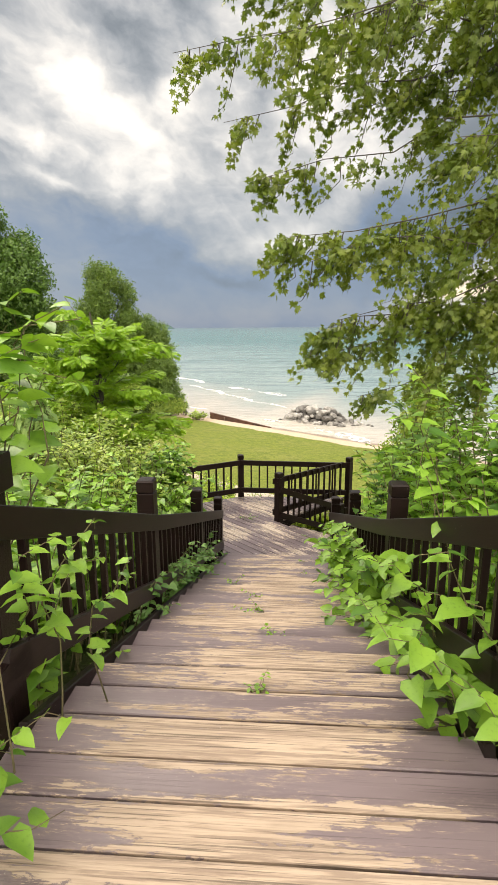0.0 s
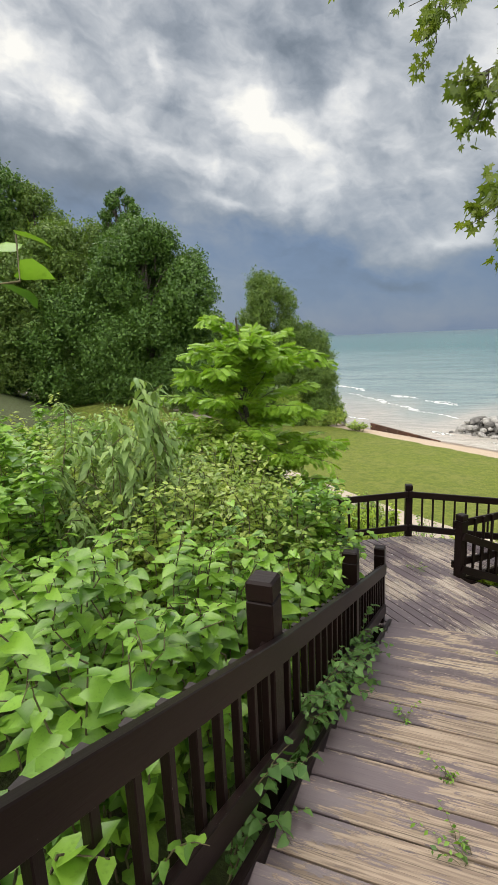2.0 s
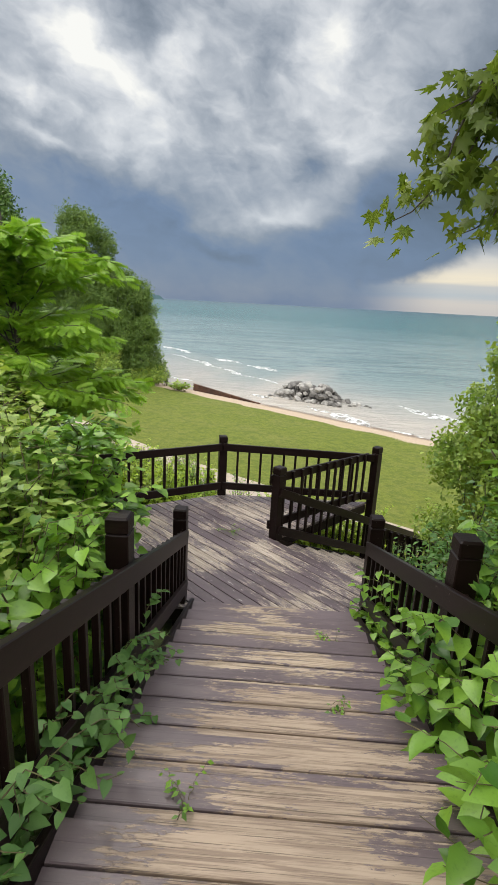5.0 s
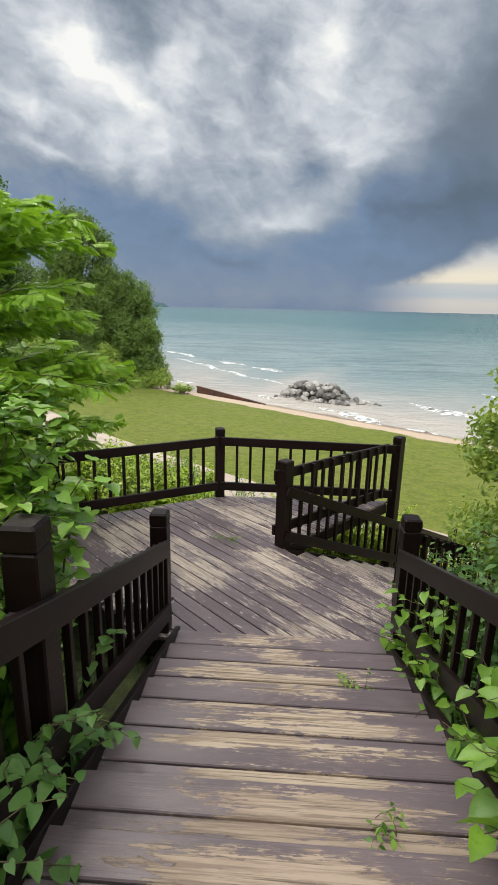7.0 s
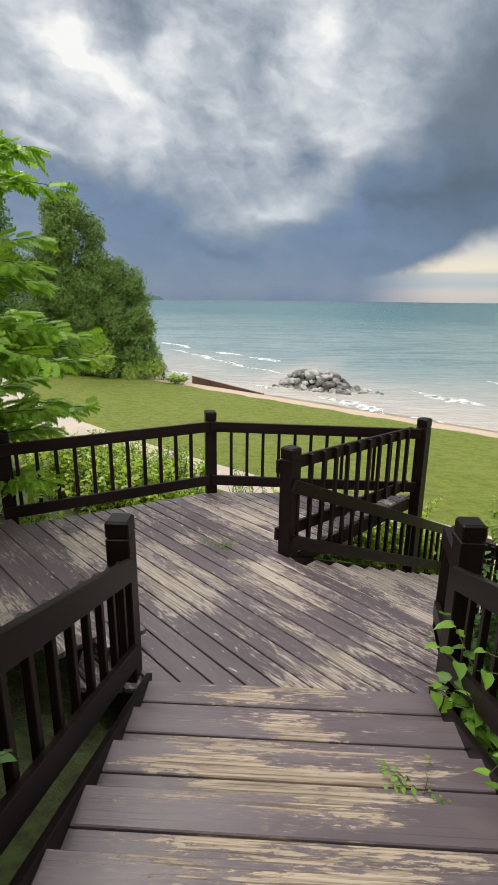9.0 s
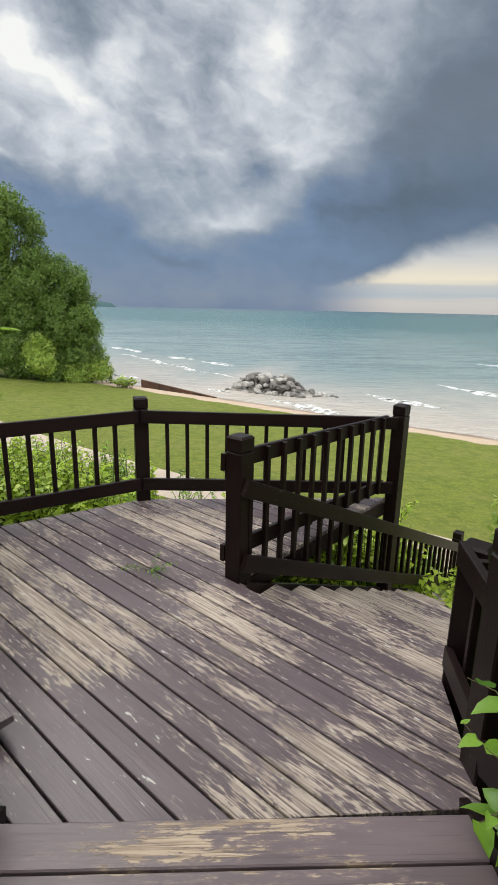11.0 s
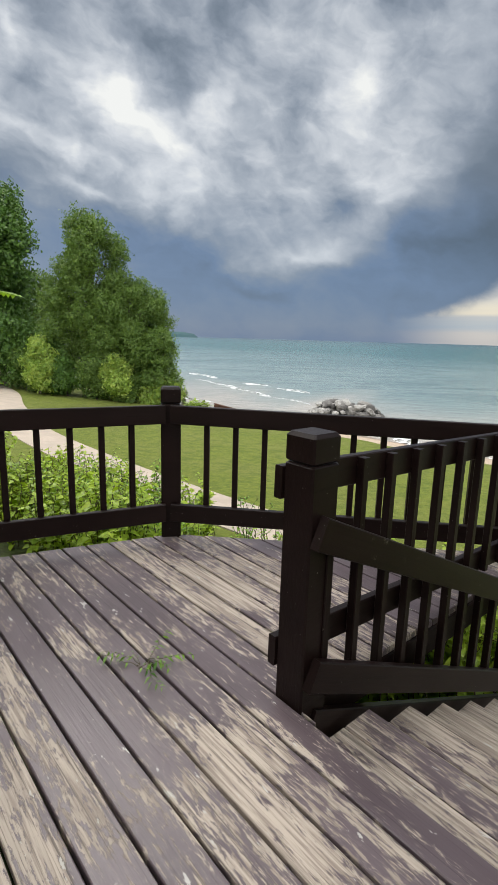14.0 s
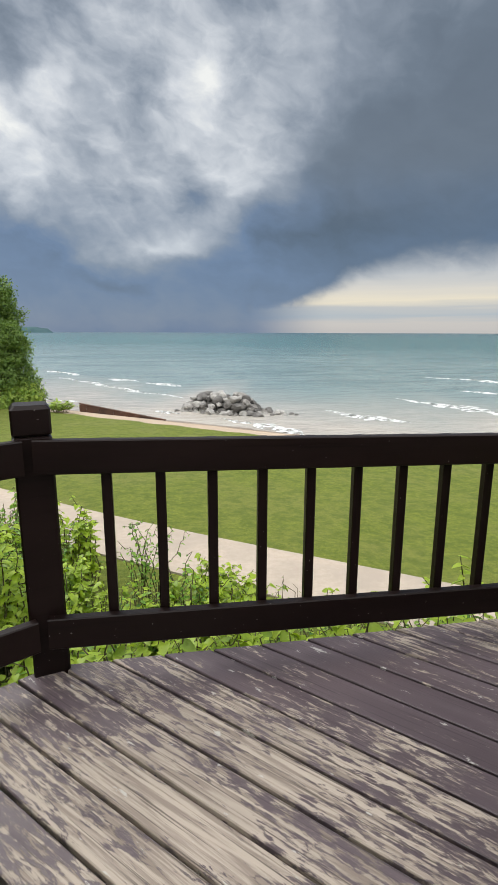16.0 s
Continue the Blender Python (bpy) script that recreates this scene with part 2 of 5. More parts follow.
def rough_stuff(name, a, b, c, scale, rough=0.85, bump=0.4, dist=0.02, spec=0.3, islands=0.0):
    k = Mat(name)
    o = k.world()
    n1, n2 = k.noise(o, scale, 7.0, 0.6), k.noise(o, scale * 0.13, 4.0)
    col = k.mix(k.step(n1, 0.3, 0.7), a, b)
    col = k.mix(k.math("MULTIPLY", k.step(n2, 0.35, 0.7), 0.8), col, c)
    if islands:
        col = k.mix(k.math("MULTIPLY", k.island(), islands), col, tuple(0.35 * v for v in a))
    k.bump(n1, bump, dist)
    return k.done(col, rough, spec)


def leaf_stuff(name, a, b, c, gloss=0.45, glow=0.35):
    """Leaves: a hue of their own for each, paler veins from noise, light passing through."""
    k = Mat(name)
    r = k.island()
    n = k.noise(k.world(), 2.6, 3.0)
    col = k.mix(r, a, b)
    col = k.mix(k.step(n, 0.42, 0.68), col, c)
    col = k.mix(k.math("MULTIPLY", k.step(k.noise(k.world(), 55.0, 3.0), 0.5, 0.8), 0.3), col, tuple(0.55 * v for v in a))
    k.bump(k.noise(k.world(), 70.0, 3.0), 0.25, 0.004)
    m = k.done(col, gloss, 0.4)
    trans = k.n.new("ShaderNodeBsdfTranslucent")
    k.put(trans.inputs["Color"], k.mix(1.0, col, (1.25, 1.3, 0.55), "MULTIPLY"))
    both = k.n.new("ShaderNodeMixShader")
    both.inputs[0].default_value = glow
    k.l.new(k.b.outputs[0], both.inputs[1]), k.l.new(trans.outputs[0], both.inputs[2])
    k.l.new(both.outputs[0], k.n["Material Output"].inputs["Surface"])
    return m


PAINT, PAINT2 = (0.096, 0.071, 0.079), (0.140, 0.108, 0.118)
BARE, BARE2 = (0.50, 0.425, 0.355), (0.30, 0.245, 0.205)
DECK = painted_boards("worn_deck_paint", PAINT, PAINT2, BARE, BARE2, 0.780, 0.34, 0.45, 0.0, 0.85, 0.50, 1.6, 0.55)
DECK_BARE = painted_boards("bare_deck_wood", PAINT, PAINT2, BARE, BARE2, 0.735, 0.34, 0.45, 0.0, 0.85, 0.50, 1.6, 0.55)
DECK_KEPT = painted_boards("sound_deck_paint", PAINT, PAINT2, BARE, BARE2, 0.835, 0.32, 0.45, 0.0, 0.85, 0.50, 1.6, 0.55)
PAINT_T, PAINT_T2 = (0.122, 0.092, 0.099), (0.178, 0.138, 0.147)
TREAD = painted_boards("worn_tread_paint", PAINT_T, PAINT_T2, (0.45, 0.35, 0.265), (0.28, 0.21, 0.16), 0.690, 0.34, 0.45, 0.16, 0.45, 0.85, 0.9)
TREAD_KEPT = painted_boards("sound_tread_paint", PAINT_T, PAINT_T2, (0.52, 0.415, 0.31), (0.32, 0.245, 0.18), 0.715, 0.34, 0.45, 0.20, 0.45, 0.85, 0.9)
RAIL = painted_boards("dark_brown_rail_paint", (0.0085, 0.0038, 0.0033), (0.0135, 0.0066, 0.0058), (0.30, 0.26, 0.21), (0.15, 0.12, 0.10), 0.965, 0.42, 0.22)
PATH = rough_stuff("pale_concrete", (0.46, 0.385, 0.31), (0.52, 0.44, 0.36), (0.40, 0.34, 0.28), 9.0, 0.9, 0.2, 0.004)
ROCK = rough_stuff("limestone_boulder", (0.27, 0.26, 0.245), (0.52, 0.505, 0.475), (0.15, 0.14, 0.125), 3.4, 0.85, 1.0, 0.15, 0.3)
# a darker tone for boulders picked at random, at any height of the pile
ROCK_DARK = rough_stuff("dark_limestone_boulder", (0.10, 0.095, 0.09), (0.22, 0.21, 0.195), (0.05, 0.046, 0.042), 2.6, 0.7, 1.0, 0.15, 0.4)
STEEL = rough_stuff("rusty_sheet_steel", (0.085, 0.045, 0.03), (0.14, 0.07, 0.045), (0.06, 0.04, 0.032), 4.0, 0.8)
BARK = rough_stuff("grey_bark", (0.07, 0.06, 0.05), (0.12, 0.105, 0.09), (0.05, 0.045, 0.035), 14.0, 0.9, 0.8, 0.02)
STEM = rough_stuff("green_brown_stem", (0.10, 0.11, 0.04), (0.16, 0.13, 0.07), (0.08, 0.06, 0.04), 20.0)
KNOT = leaf_stuff("knotweed_leaf", (0.055, 0.145, 0.02), (0.24, 0.44, 0.05), (0.23, 0.41, 0.045), 0.4, 0.28)
# the knotweed leaf again, with sunlight put into a paler, yellower colour
KNOT_SUNLIT = leaf_stuff("knotweed_leaf_painted_sunlit", (0.20, 0.31, 0.026), (0.42, 0.54, 0.05), (0.37, 0.50, 0.045), 0.4, 0.3)
VINE = leaf_stuff("vine_leaf", (0.07, 0.165, 0.042), (0.16, 0.31, 0.075), (0.11, 0.22, 0.055))
SHRUB = leaf_stuff("shrub_leaf", (0.16, 0.26, 0.055), (0.37, 0.50, 0.10), (0.39, 0.47, 0.10))
SUMAC = leaf_stuff("yellow_green_leaf", (0.18, 0.33, 0.03), (0.30, 0.48, 0.045), (0.24, 0.41, 0.04))
MAPLE = leaf_stuff("maple_leaf", (0.085, 0.135, 0.022), (0.17, 0.235, 0.04), (0.22, 0.27, 0.05), 0.4, 0.4)
DARKLEAF = leaf_stuff("dark_tree_leaf", (0.035, 0.09, 0.014), (0.12, 0.22, 0.032), (0.07, 0.15, 0.022), 0.5, 0.2)
ELDER = leaf_stuff("elder_leaf", (0.13, 0.23, 0.065), (0.30, 0.42, 0.13), (0.25, 0.37, 0.12), 0.35, 0.25)
MIDLEAF = leaf_stuff("mid_tree_leaf", (0.065, 0.13, 0.026), (0.19, 0.28, 0.055), (0.12, 0.20, 0.04), 0.5, 0.3)
DRYSTEM = rough_stuff("dry_twigs", (0.20, 0.16, 0.10), (0.28, 0.23, 0.15), (0.13, 0.11, 0.07), 20.0)


def lake_water():
    k = Mat("lake_water")
    o = k.world()
    sep = k.n.new("ShaderNodeSeparateXYZ")
    k.l.new(o, sep.inputs[0])
    s = k.math("ADD", k.math("MULTIPLY", sep.outputs[0], 0.64), k.math("MULTIPLY", sep.outputs[1], 0.768))
    wob = k.noise(k.scaled(o, (0.05, 0.02, 0.05)), 1.0, 4.0, 0.6, 1.0)
    s2 = k.math("ADD", s, k.math("MULTIPLY", k.math("SUBTRACT", wob, 0.5), 45.0))
    c = k.mix(k.step(s2, 28.0, 62.0), (0.47, 0.43, 0.375), (0.20, 0.275, 0.275))
    c = k.mix(k.step(s2, 60.0, 240.0), c, (0.05, 0.145, 0.152))
    c = k.mix(k.step(s, 260.0, 1500.0), c, (0.04, 0.10, 0.125))
    band = k.noise(k.scaled(o, (0.012, 0.05, 0.05)), 1.0, 6.0, 0.65, 0.8)
    c = k.mix(k.math("MULTIPLY", k.math("MULTIPLY", k.step(band, 0.45, 0.68), k.step(s, 45.0, 90.0)), 0.5), c, (0.07, 0.155, 0.165))
    milky = k.noise(k.scaled(o, (0.03, 0.09, 0.05)), 1.0, 6.0, 0.7, 1.0)
    c = k.mix(k.math("MULTIPLY", k.step(milky, 0.52, 0.68), 0.2), c, (0.36, 0.38, 0.35))
    # dark sides of ripples painted into the water's colour, away from the shore
    ripple_shade = k.noise(k.scaled(o, (0.09, 0.34, 0.1)), 1.0, 7.0, 0.68, 0.7)
    c = k.mix(k.math("MULTIPLY", k.math("MULTIPLY", k.step(ripple_shade, 0.47, 0.60), k.step(s, 42.0, 80.0)), 0.45), c, (0.028, 0.09, 0.10))
    w1 = k.noise(k.scaled(o, (0.5, 0.9, 0.7)), 1.0, 5.0, 0.6, 0.6)
    w2 = k.noise(k.scaled(o, (0.05, 0.13, 0.1)), 1.0, 4.0, 0.55, 0.5)
    k.bump(k.math("ADD", k.math("MULTIPLY", w1, 0.45), w2), 0.75, 1.0)
    return k.done(c, 0.26, 0.5)


WATER = lake_water()


# ---------------------------------------------------------------- helpers
def mesh_of(name, verts, faces, mat, smooth=False):
    me = bpy.data.meshes.new(name)
    me.from_pydata([tuple(v) for v in verts], [], faces)
    if mat:
        me.materials.append(mat)
    if smooth:
        me.shade_smooth()
    me.update()
    return me


def thing(name, label, category, m=None, group="", kind=""):
    ob = new(name)
    ob.empty_display_size = 0.1
    if m is not None:
        ob.matrix_basis = m
    return tagged(ob, label, category, group, kind)


def part(name, me, parent, m=None, label=""):
    ob = new(name, me)
    ob.parent = parent
    if m is not None:
        ob.matrix_basis = m
    return tagged(ob, label)


BEAMS = {}


def beam(length, width, height, mat, ch=0.006):
    """A planed timber with eased edges: x from 0 along its length, y across, z up from its underside."""
    key = (round(length, 3), width, height, mat.name, ch)
    if key not in BEAMS:
        w, h = width / 2, height
        prof = [(-w, ch), (-w + ch, 0), (w - ch, 0), (w, ch), (w, h - ch), (w - ch, h), (-w + ch, h), (-w, h - ch)]
        verts = [(x, y, z) for x in (0.0, length) for y, z in prof]
        n = len(prof)
        faces = [(i, (i + 1) % n, (i + 1) % n + n, i + n)[::-1] for i in range(n)] + [tuple(range(n)), tuple(range(2 * n - 1, n - 1, -1))]
        BEAMS[key] = mesh_of("timber", verts, faces, mat)
    return BEAMS[key]


def post_mesh(size, height, mat, cap):
    """A square post: shaft with eased corners, or its cap above the groove, slightly peaked."""
    w, c = size / 2, 0.008
    def ring(w, z):
        return [(-w, -w + c, z), (-w + c, -w, z), (w - c, -w, z), (w, -w + c, z), (w, w - c, z), (w - c, w, z), (-w + c, w, z), (-w, w - c, z)]
    if cap:
        rings = ring(w - 0.006, 0) + ring(w, 0.008) + ring(w, height - 0.016) + ring(w - 0.014, height)
    else:
        rings = ring(w, 0) + ring(w, height - 0.008) + ring(w - 0.010, height)
    k = len(rings) // 8
    faces = [(r * 8 + i, r * 8 + (i + 1) % 8, (r + 1) * 8 + (i + 1) % 8, (r + 1) * 8 + i) for r in range(k - 1) for i in range(8)]
    faces += [tuple(range(7, -1, -1)), tuple(range((k - 1) * 8, k * 8))]
    return mesh_of("post_piece", rings, faces, mat)


def railing_post(x, y, top, bottom, turn=0.0, size=0.15, label="dark brown square timber railing post with a grooved top"):
    p = thing("railing_post", label, "railing post", pose(x, y, bottom, 0, 0, turn), "railing posts")
    h = top - bottom - 0.125
    part("shaft", post_mesh(size, h, RAIL, False), p)
    part("cap", post_mesh(size, 0.12, RAIL, True), p, pose(0, 0, h + 0.005))
    return p


def railing(a, b, za, zb, side, top=1.05, low=0.28, step=0.217, label="dark brown painted timber railing with square balusters", first=0.13, tall=0.14, over=0.0, name="railing", low_over=0.0):
    """Two flat rails from a to b, on edge, and balusters behind them, to the side given: +1 left of the way a to b, -1 right of it. za, zb: the levels under its ends."""
    a, b = Vector((*a, za)), Vector((*b, zb))
    way = b - a
    flat_len = math.hypot(way.x, way.y)
    yaw = math.degrees(math.atan2(way.y, way.x))
    pitch = math.degrees(math.atan2(way.z, flat_len))
    t = thing(name, label, "railing", pose(*a, 0, 0, yaw), "railings")
    ln = way.length
    for nm, z, o in (("top_rail", top - tall, over), ("bottom_rail", low - tall, low_over)):
        part(nm, beam(ln + 2 * o, 0.045, tall, RAIL, 0.005), t, pose(0, 0, z, 0, -pitch, 0) @ pose(-o, 0, 0))
    n = int((flat_len - first * 0.6) / step)
    for i in range(n + 1):
        x = first + i * step
        if x > flat_len - 0.05:
            break
        z = way.z * x / flat_len
        part("baluster", beam(top - low + tall - 0.02, 0.042, 0.042, RAIL, 0.004), t, pose(x, side * 0.0435, z + low - tall + 0.012, 0, -90, 0) @ pose(0, 0, -0.021))
    return t


def ground_z(x, y):
    s = 0.64 * x + 0.768 * y
    if s < 12.4:
        z = 2.3 - 0.4 * max(s, -1.0) if s > 0 else 2.3 + 0.12 * min(-s, 15)
    elif s < 30.0:
        z = -2.66 - 0.045 * (s - 12.4)
    elif s < 36:
        z = -3.452 - 0.16 * (s - 30.0)
    else:
        z = -4.41 - 0.06 * (s - 36)
    if s > 14 and x < -12:
        z += min(1.0, (-12 - x) * 0.035) * min(1, max(0, (36 - s) / 12))
    return max(z, -9.0)


# ---------------------------------------------------------------- terrain
def lay_ground():
    xs = sorted(set([-2600, -1200, -500, -260, -180, -130] + list(range(-110, 60, 3)) + [70, 90, 120, 200, 400, 900, 2600]))
    ys = sorted(set([-1500, -400, -120, -60] + list(np.arange(-30, 62, 1.5)) + list(range(66, 130, 6)) + [150, 220, 400, 900, 2600]))
    verts = [(x, y, ground_z(x, y)) for y in ys for x in xs]
    n = len(xs)
    faces, kinds = [], []
    for j in range(len(ys) - 1):
        for i in range(n - 1):
            faces.append((j * n + i, j * n + i + 1, (j + 1) * n + i + 1, (j + 1) * n + i))
    me = mesh_of("ground", verts, faces, None, True)
    k = Mat("slope_lawn_and_sand")
    o = k.world()
    sep = k.n.new("ShaderNodeSeparateXYZ")
    k.l.new(o, sep.inputs[0])
    s = k.math("ADD", k.math("MULTIPLY", sep.outputs[0], 0.64), k.math("MULTIPLY", sep.outputs[1], 0.768))
    n1, n2, n3 = k.noise(o, 9.0, 8.0, 0.65), k.noise(o, 0.5, 5.0, 0.6), k.noise(o, 45.0, 3.0)
    lawn = k.mix(k.step(n1, 0.3, 0.7), (0.115, 0.145, 0.018), (0.19, 0.225, 0.032))
    lawn = k.mix(k.math("MULTIPLY", k.step(n2, 0.4, 0.72), 0.55), lawn, (0.20, 0.205, 0.055))
    lawn = k.mix(k.math("MULTIPLY", k.step(n3, 0.5, 0.75), 0.35), lawn, (0.05, 0.085, 0.012))
    n4 = k.noise(o, 2.4, 6.0, 0.7)
    lawn = k.mix(k.math("MULTIPLY", k.step(n4, 0.42, 0.64), 0.65), lawn, (0.078, 0.112, 0.013))
    lawn = k.mix(k.math("MULTIPLY", k.step(k.noise(o, 24.0, 3.0), 0.62, 0.72), 0.4), lawn, (0.26, 0.27, 0.09))
    sand = k.mix(k.step(n1, 0.35, 0.65), (0.47, 0.365, 0.27), (0.56, 0.45, 0.34))
    edge = k.math("ADD", s, k.math("ADD", k.math("MULTIPLY", k.math("SUBTRACT", n1, 0.5), 1.0), k.math("MULTIPLY", k.math("SUBTRACT", n2, 0.5), 1.6)))
    wet = k.step(edge, 32.9, 34.2)
    sand = k.mix(wet, sand, (0.24, 0.175, 0.125))
    soil = k.mix(k.step(n1, 0.35, 0.65), (0.045, 0.05, 0.02), (0.075, 0.10, 0.03))
    c = k.mix(k.step(edge, 11.6, 12.6), soil, lawn)
    c = k.mix(k.step(edge, 30.3, 30.7), c, sand)
    k.bump(k.math("ADD", n1, k.math("MULTIPLY", n3, 0.6)), 0.7, 0.05)
    me.materials.append(k.done(c, k.step(wet, 0, 1, 0.9, 0.3), 0.3))
    tagged(new("ground", me), "sloping hillside soil, mown green lawn and pale sand beach", "ground", kind="structure")


lay_ground()
S_DIR, T_DIR = Vector((0.64, 0.768, 0)), Vector((0.768, -0.64, 0))


def lay_water():
    rows = [33.0, 34, 35, 36, 38, 40, 44, 50, 60, 80, 120, 200, 400, 900, 2000, 3600]
    cols = [-3300, -1500, -600, -300, -150, -80, -40, -20, -10, 0, 10, 20, 40, 80, 150, 300, 600, 1500, 3300]
    verts = [S_DIR * s + T_DIR * t + Vector((0, 0, -4.2)) for s in rows for t in cols]
    n = len(cols)
    faces = [(j * n + i, j * n + i + 1, (j + 1) * n + i + 1, (j + 1) * n + i)[::-1] for j in range(len(rows) - 1) for i in range(n - 1)]
    tagged(new("water", mesh_of("water", verts, faces, WATER)), "choppy turquoise lake fading to sandy shallows", "water", kind="structure")


lay_water()


# ---------------------------------------------------------------- deck
def clip_poly(poly, n, d, keep_less=True):
    out = []
    for i in range(len(poly)):
        p, q = poly[i], poly[(i + 1) % len(poly)]
        fp, fq = n[0] * p[0] + n[1] * p[1] - d, n[0] * q[0] + n[1] * q[1] - d
        if not keep_less:
            fp, fq = -fp, -fq
        if fp <= 0:
            out.append(p)
        if (fp < 0 < fq) or (fq < 0 < fp):
            t = fp / (fp - fq)
            out.append((p[0] + t * (q[0] - p[0]), p[1] + t * (q[1] - p[1])))
    return out


def plank_prism(poly, origin, turn, thick, mat, ch=0.004):
    """A plank with any flat outline, in its own axes (x along the grain), with eased top edges."""
    c, s = math.cos(radians(-turn)), math.sin(radians(-turn))
    loc = [((x - origin[0]) * c - (y - origin[1]) * s, (x - origin[0]) * s + (y - origin[1]) * c) for x, y in poly]
    mx, my = sum(p[0] for p in loc) / len(loc), sum(p[1] for p in loc) / len(loc)
    n = len(loc)
    inner = [(x - ch * (1 if x > mx else -1), y - ch * (1 if y > my else -1)) for x, y in loc]
    verts = [(x, y, -thick) for x, y in loc] + [(x, y, -ch) for x, y in loc] + [(x, y, 0) for x, y in inner]
    faces = [tuple(range(n - 1, -1, -1)), tuple(range(2 * n, 3 * n))]
    for r in (0, 1):
        faces += [(r * n + i, r * n + (i + 1) % n, (r + 1) * n + (i + 1) % n, (r + 1) * n + i) for i in range(n)]
    return mesh_of("plank", verts, faces, mat)


C, P0, P2, P3, R1 = (-0.70, 13.42), (-2.98, 12.15), (0.30, 11.62), (2.24, 13.42), (1.56, 10.34)
DECK_OUTLINE = [(-1.35, 9.55), (1.30, 9.55), (1.46, 10.33), (0.27, 11.55), (2.14, 13.40), (-0.70, 13.40), (-3.03, 12.12), (-1.46, 10.55)]
deck = thing("deck", "weathered deck of diagonal planks, purple-brown paint worn to bare wood", "deck", kind="structure")
PITCH = 0.163
k0 = 12.50 / math.sqrt(2)
late_planks = []
for i in range(-24, 30):
    lo, hi = k0 + i * PITCH + 0.0065, k0 + (i + 1) * PITCH - 0.0065
    r2 = 1 / math.sqrt(2)
    poly = clip_poly(DECK_OUTLINE, (r2, r2), hi)
    poly = clip_poly(poly, (r2, r2), lo, False) if poly else poly
    if len(poly) > 2:
        late_planks.append((poly, i))
for poly, i in late_planks:
    ox, oy = sum(p[0] for p in poly) / len(poly), sum(p[1] for p in poly) / len(poly)
    part("plank", plank_prism(poly, (ox, oy), -45, 0.038, DECK_BARE if i in (-1, -2) else DECK_KEPT if i > 2 or i < -13 or i in (-8, -4) else DECK), deck, pose(ox, oy, 0.0015 * math.sin(i * 7.3), 0, 0, -45))


def joist(a, b, z, h, name="joist", w=0.045, parent=deck):
    a, b = Vector(a), Vector(b)
    d = b - a
    part(name, beam(d.length, w, h, RAIL, 0.004), parent, pose(a.x, a.y, z, 0, 0, math.degrees(math.atan2(d.y, d.x))))


for q in range(len(DECK_OUTLINE)):
    a, b = Vector(DECK_OUTLINE[q]), Vector(DECK_OUTLINE[(q + 1) % len(DECK_OUTLINE)])
    mid_ = Vector((-0.3, 11.3))
    a2, b2 = a + (mid_ - a).normalized() * 0.05, b + (mid_ - b).normalized() * 0.05
    joist(a2, b2, -0.20, 0.158, "rim_joist")

# guards round the deck
railing_post(*C, 1.18, -2.4, 14)
railing_post(*P0, 1.18, -1.4, 30)
railing_post(*P2, 1.20, -1.2, 45, 0.16)
railing_post(*P3, 1.12, -2.7, 45)
railing((C[0] + 0.02, C[1] - 0.09), (P3[0] - 0.07, P3[1] - 0.09), 0, -0.06, 1, first=0.27, step=0.2205)
railing((P0[0] - 0.02, P0[1] - 0.11), (C[0] - 0.02, C[1] - 0.105), 0, 0, 1, first=0.2)
railing((P2[0] - 0.136, P2[1] + 0.009), (P3[0] - 0.175, P3[1] - 0.035), 0, -0.05, -1, first=0.27)

# ---------------------------------------------------------------- main stair
RISE, GOING, NSTEP = 0.136, 0.377, 20
MS = pose(0.19, 9.55, 0, 0, 0, -1.9)
stairs = thing("stairs", "broad timber stairs of paired planks, worn brown paint", "stairs", MS, kind="structure")
HALF = 0.955
for k in range(1, NSTEP + 1):
    front = -0.10 - GOING * (k - 1)
    coat = TREAD_KEPT if k < 7 else TREAD
    tr = part("tread", beam(2 * HALF, 0.186, 0.04, coat), stairs, pose(-HALF, front - 0.093, k * RISE - 0.04))
    part("back_plank", beam(2 * HALF, 0.186, 0.04, coat), stairs, pose(-HALF, front - 0.093 - 0.1975, k * RISE - 0.0405))
TOP = (NSTEP + 1) * RISE
top_y = -0.10 - GOING * NSTEP
platform = thing("platform", "upper landing of crosswise planks, worn brown paint", "landing", MS, kind="structure")
for k in range(28):
    part("plank", beam(2 * HALF + 0.1, 0.186, 0.04, TREAD), platform, pose(-HALF - 0.05, top_y - 0.093 - 0.196 * k, TOP - 0.04))
slope_z = lambda y: RISE + (-0.10 - y) * RISE / GOING
for sx in (-1, 1):
    ya, yb = top_y - 0.1, -0.02
    za, zb = slope_z(ya), slope_z(yb)
    ang = math.degrees(math.atan2(zb - za, yb - ya))
    part("stringer", beam(math.hypot(zb - za, yb - ya), 0.045, 0.27, RAIL), stairs, pose(sx * (HALF + 0.024), ya, za, 0, 0, 90) @ pose(0, 0, 0, 0, -ang, 0) @ pose(0, 0, -0.255))


def on_stair(x, y):
    v = MS @ Vector((x, y, 0))
    return (v.x, v.y)


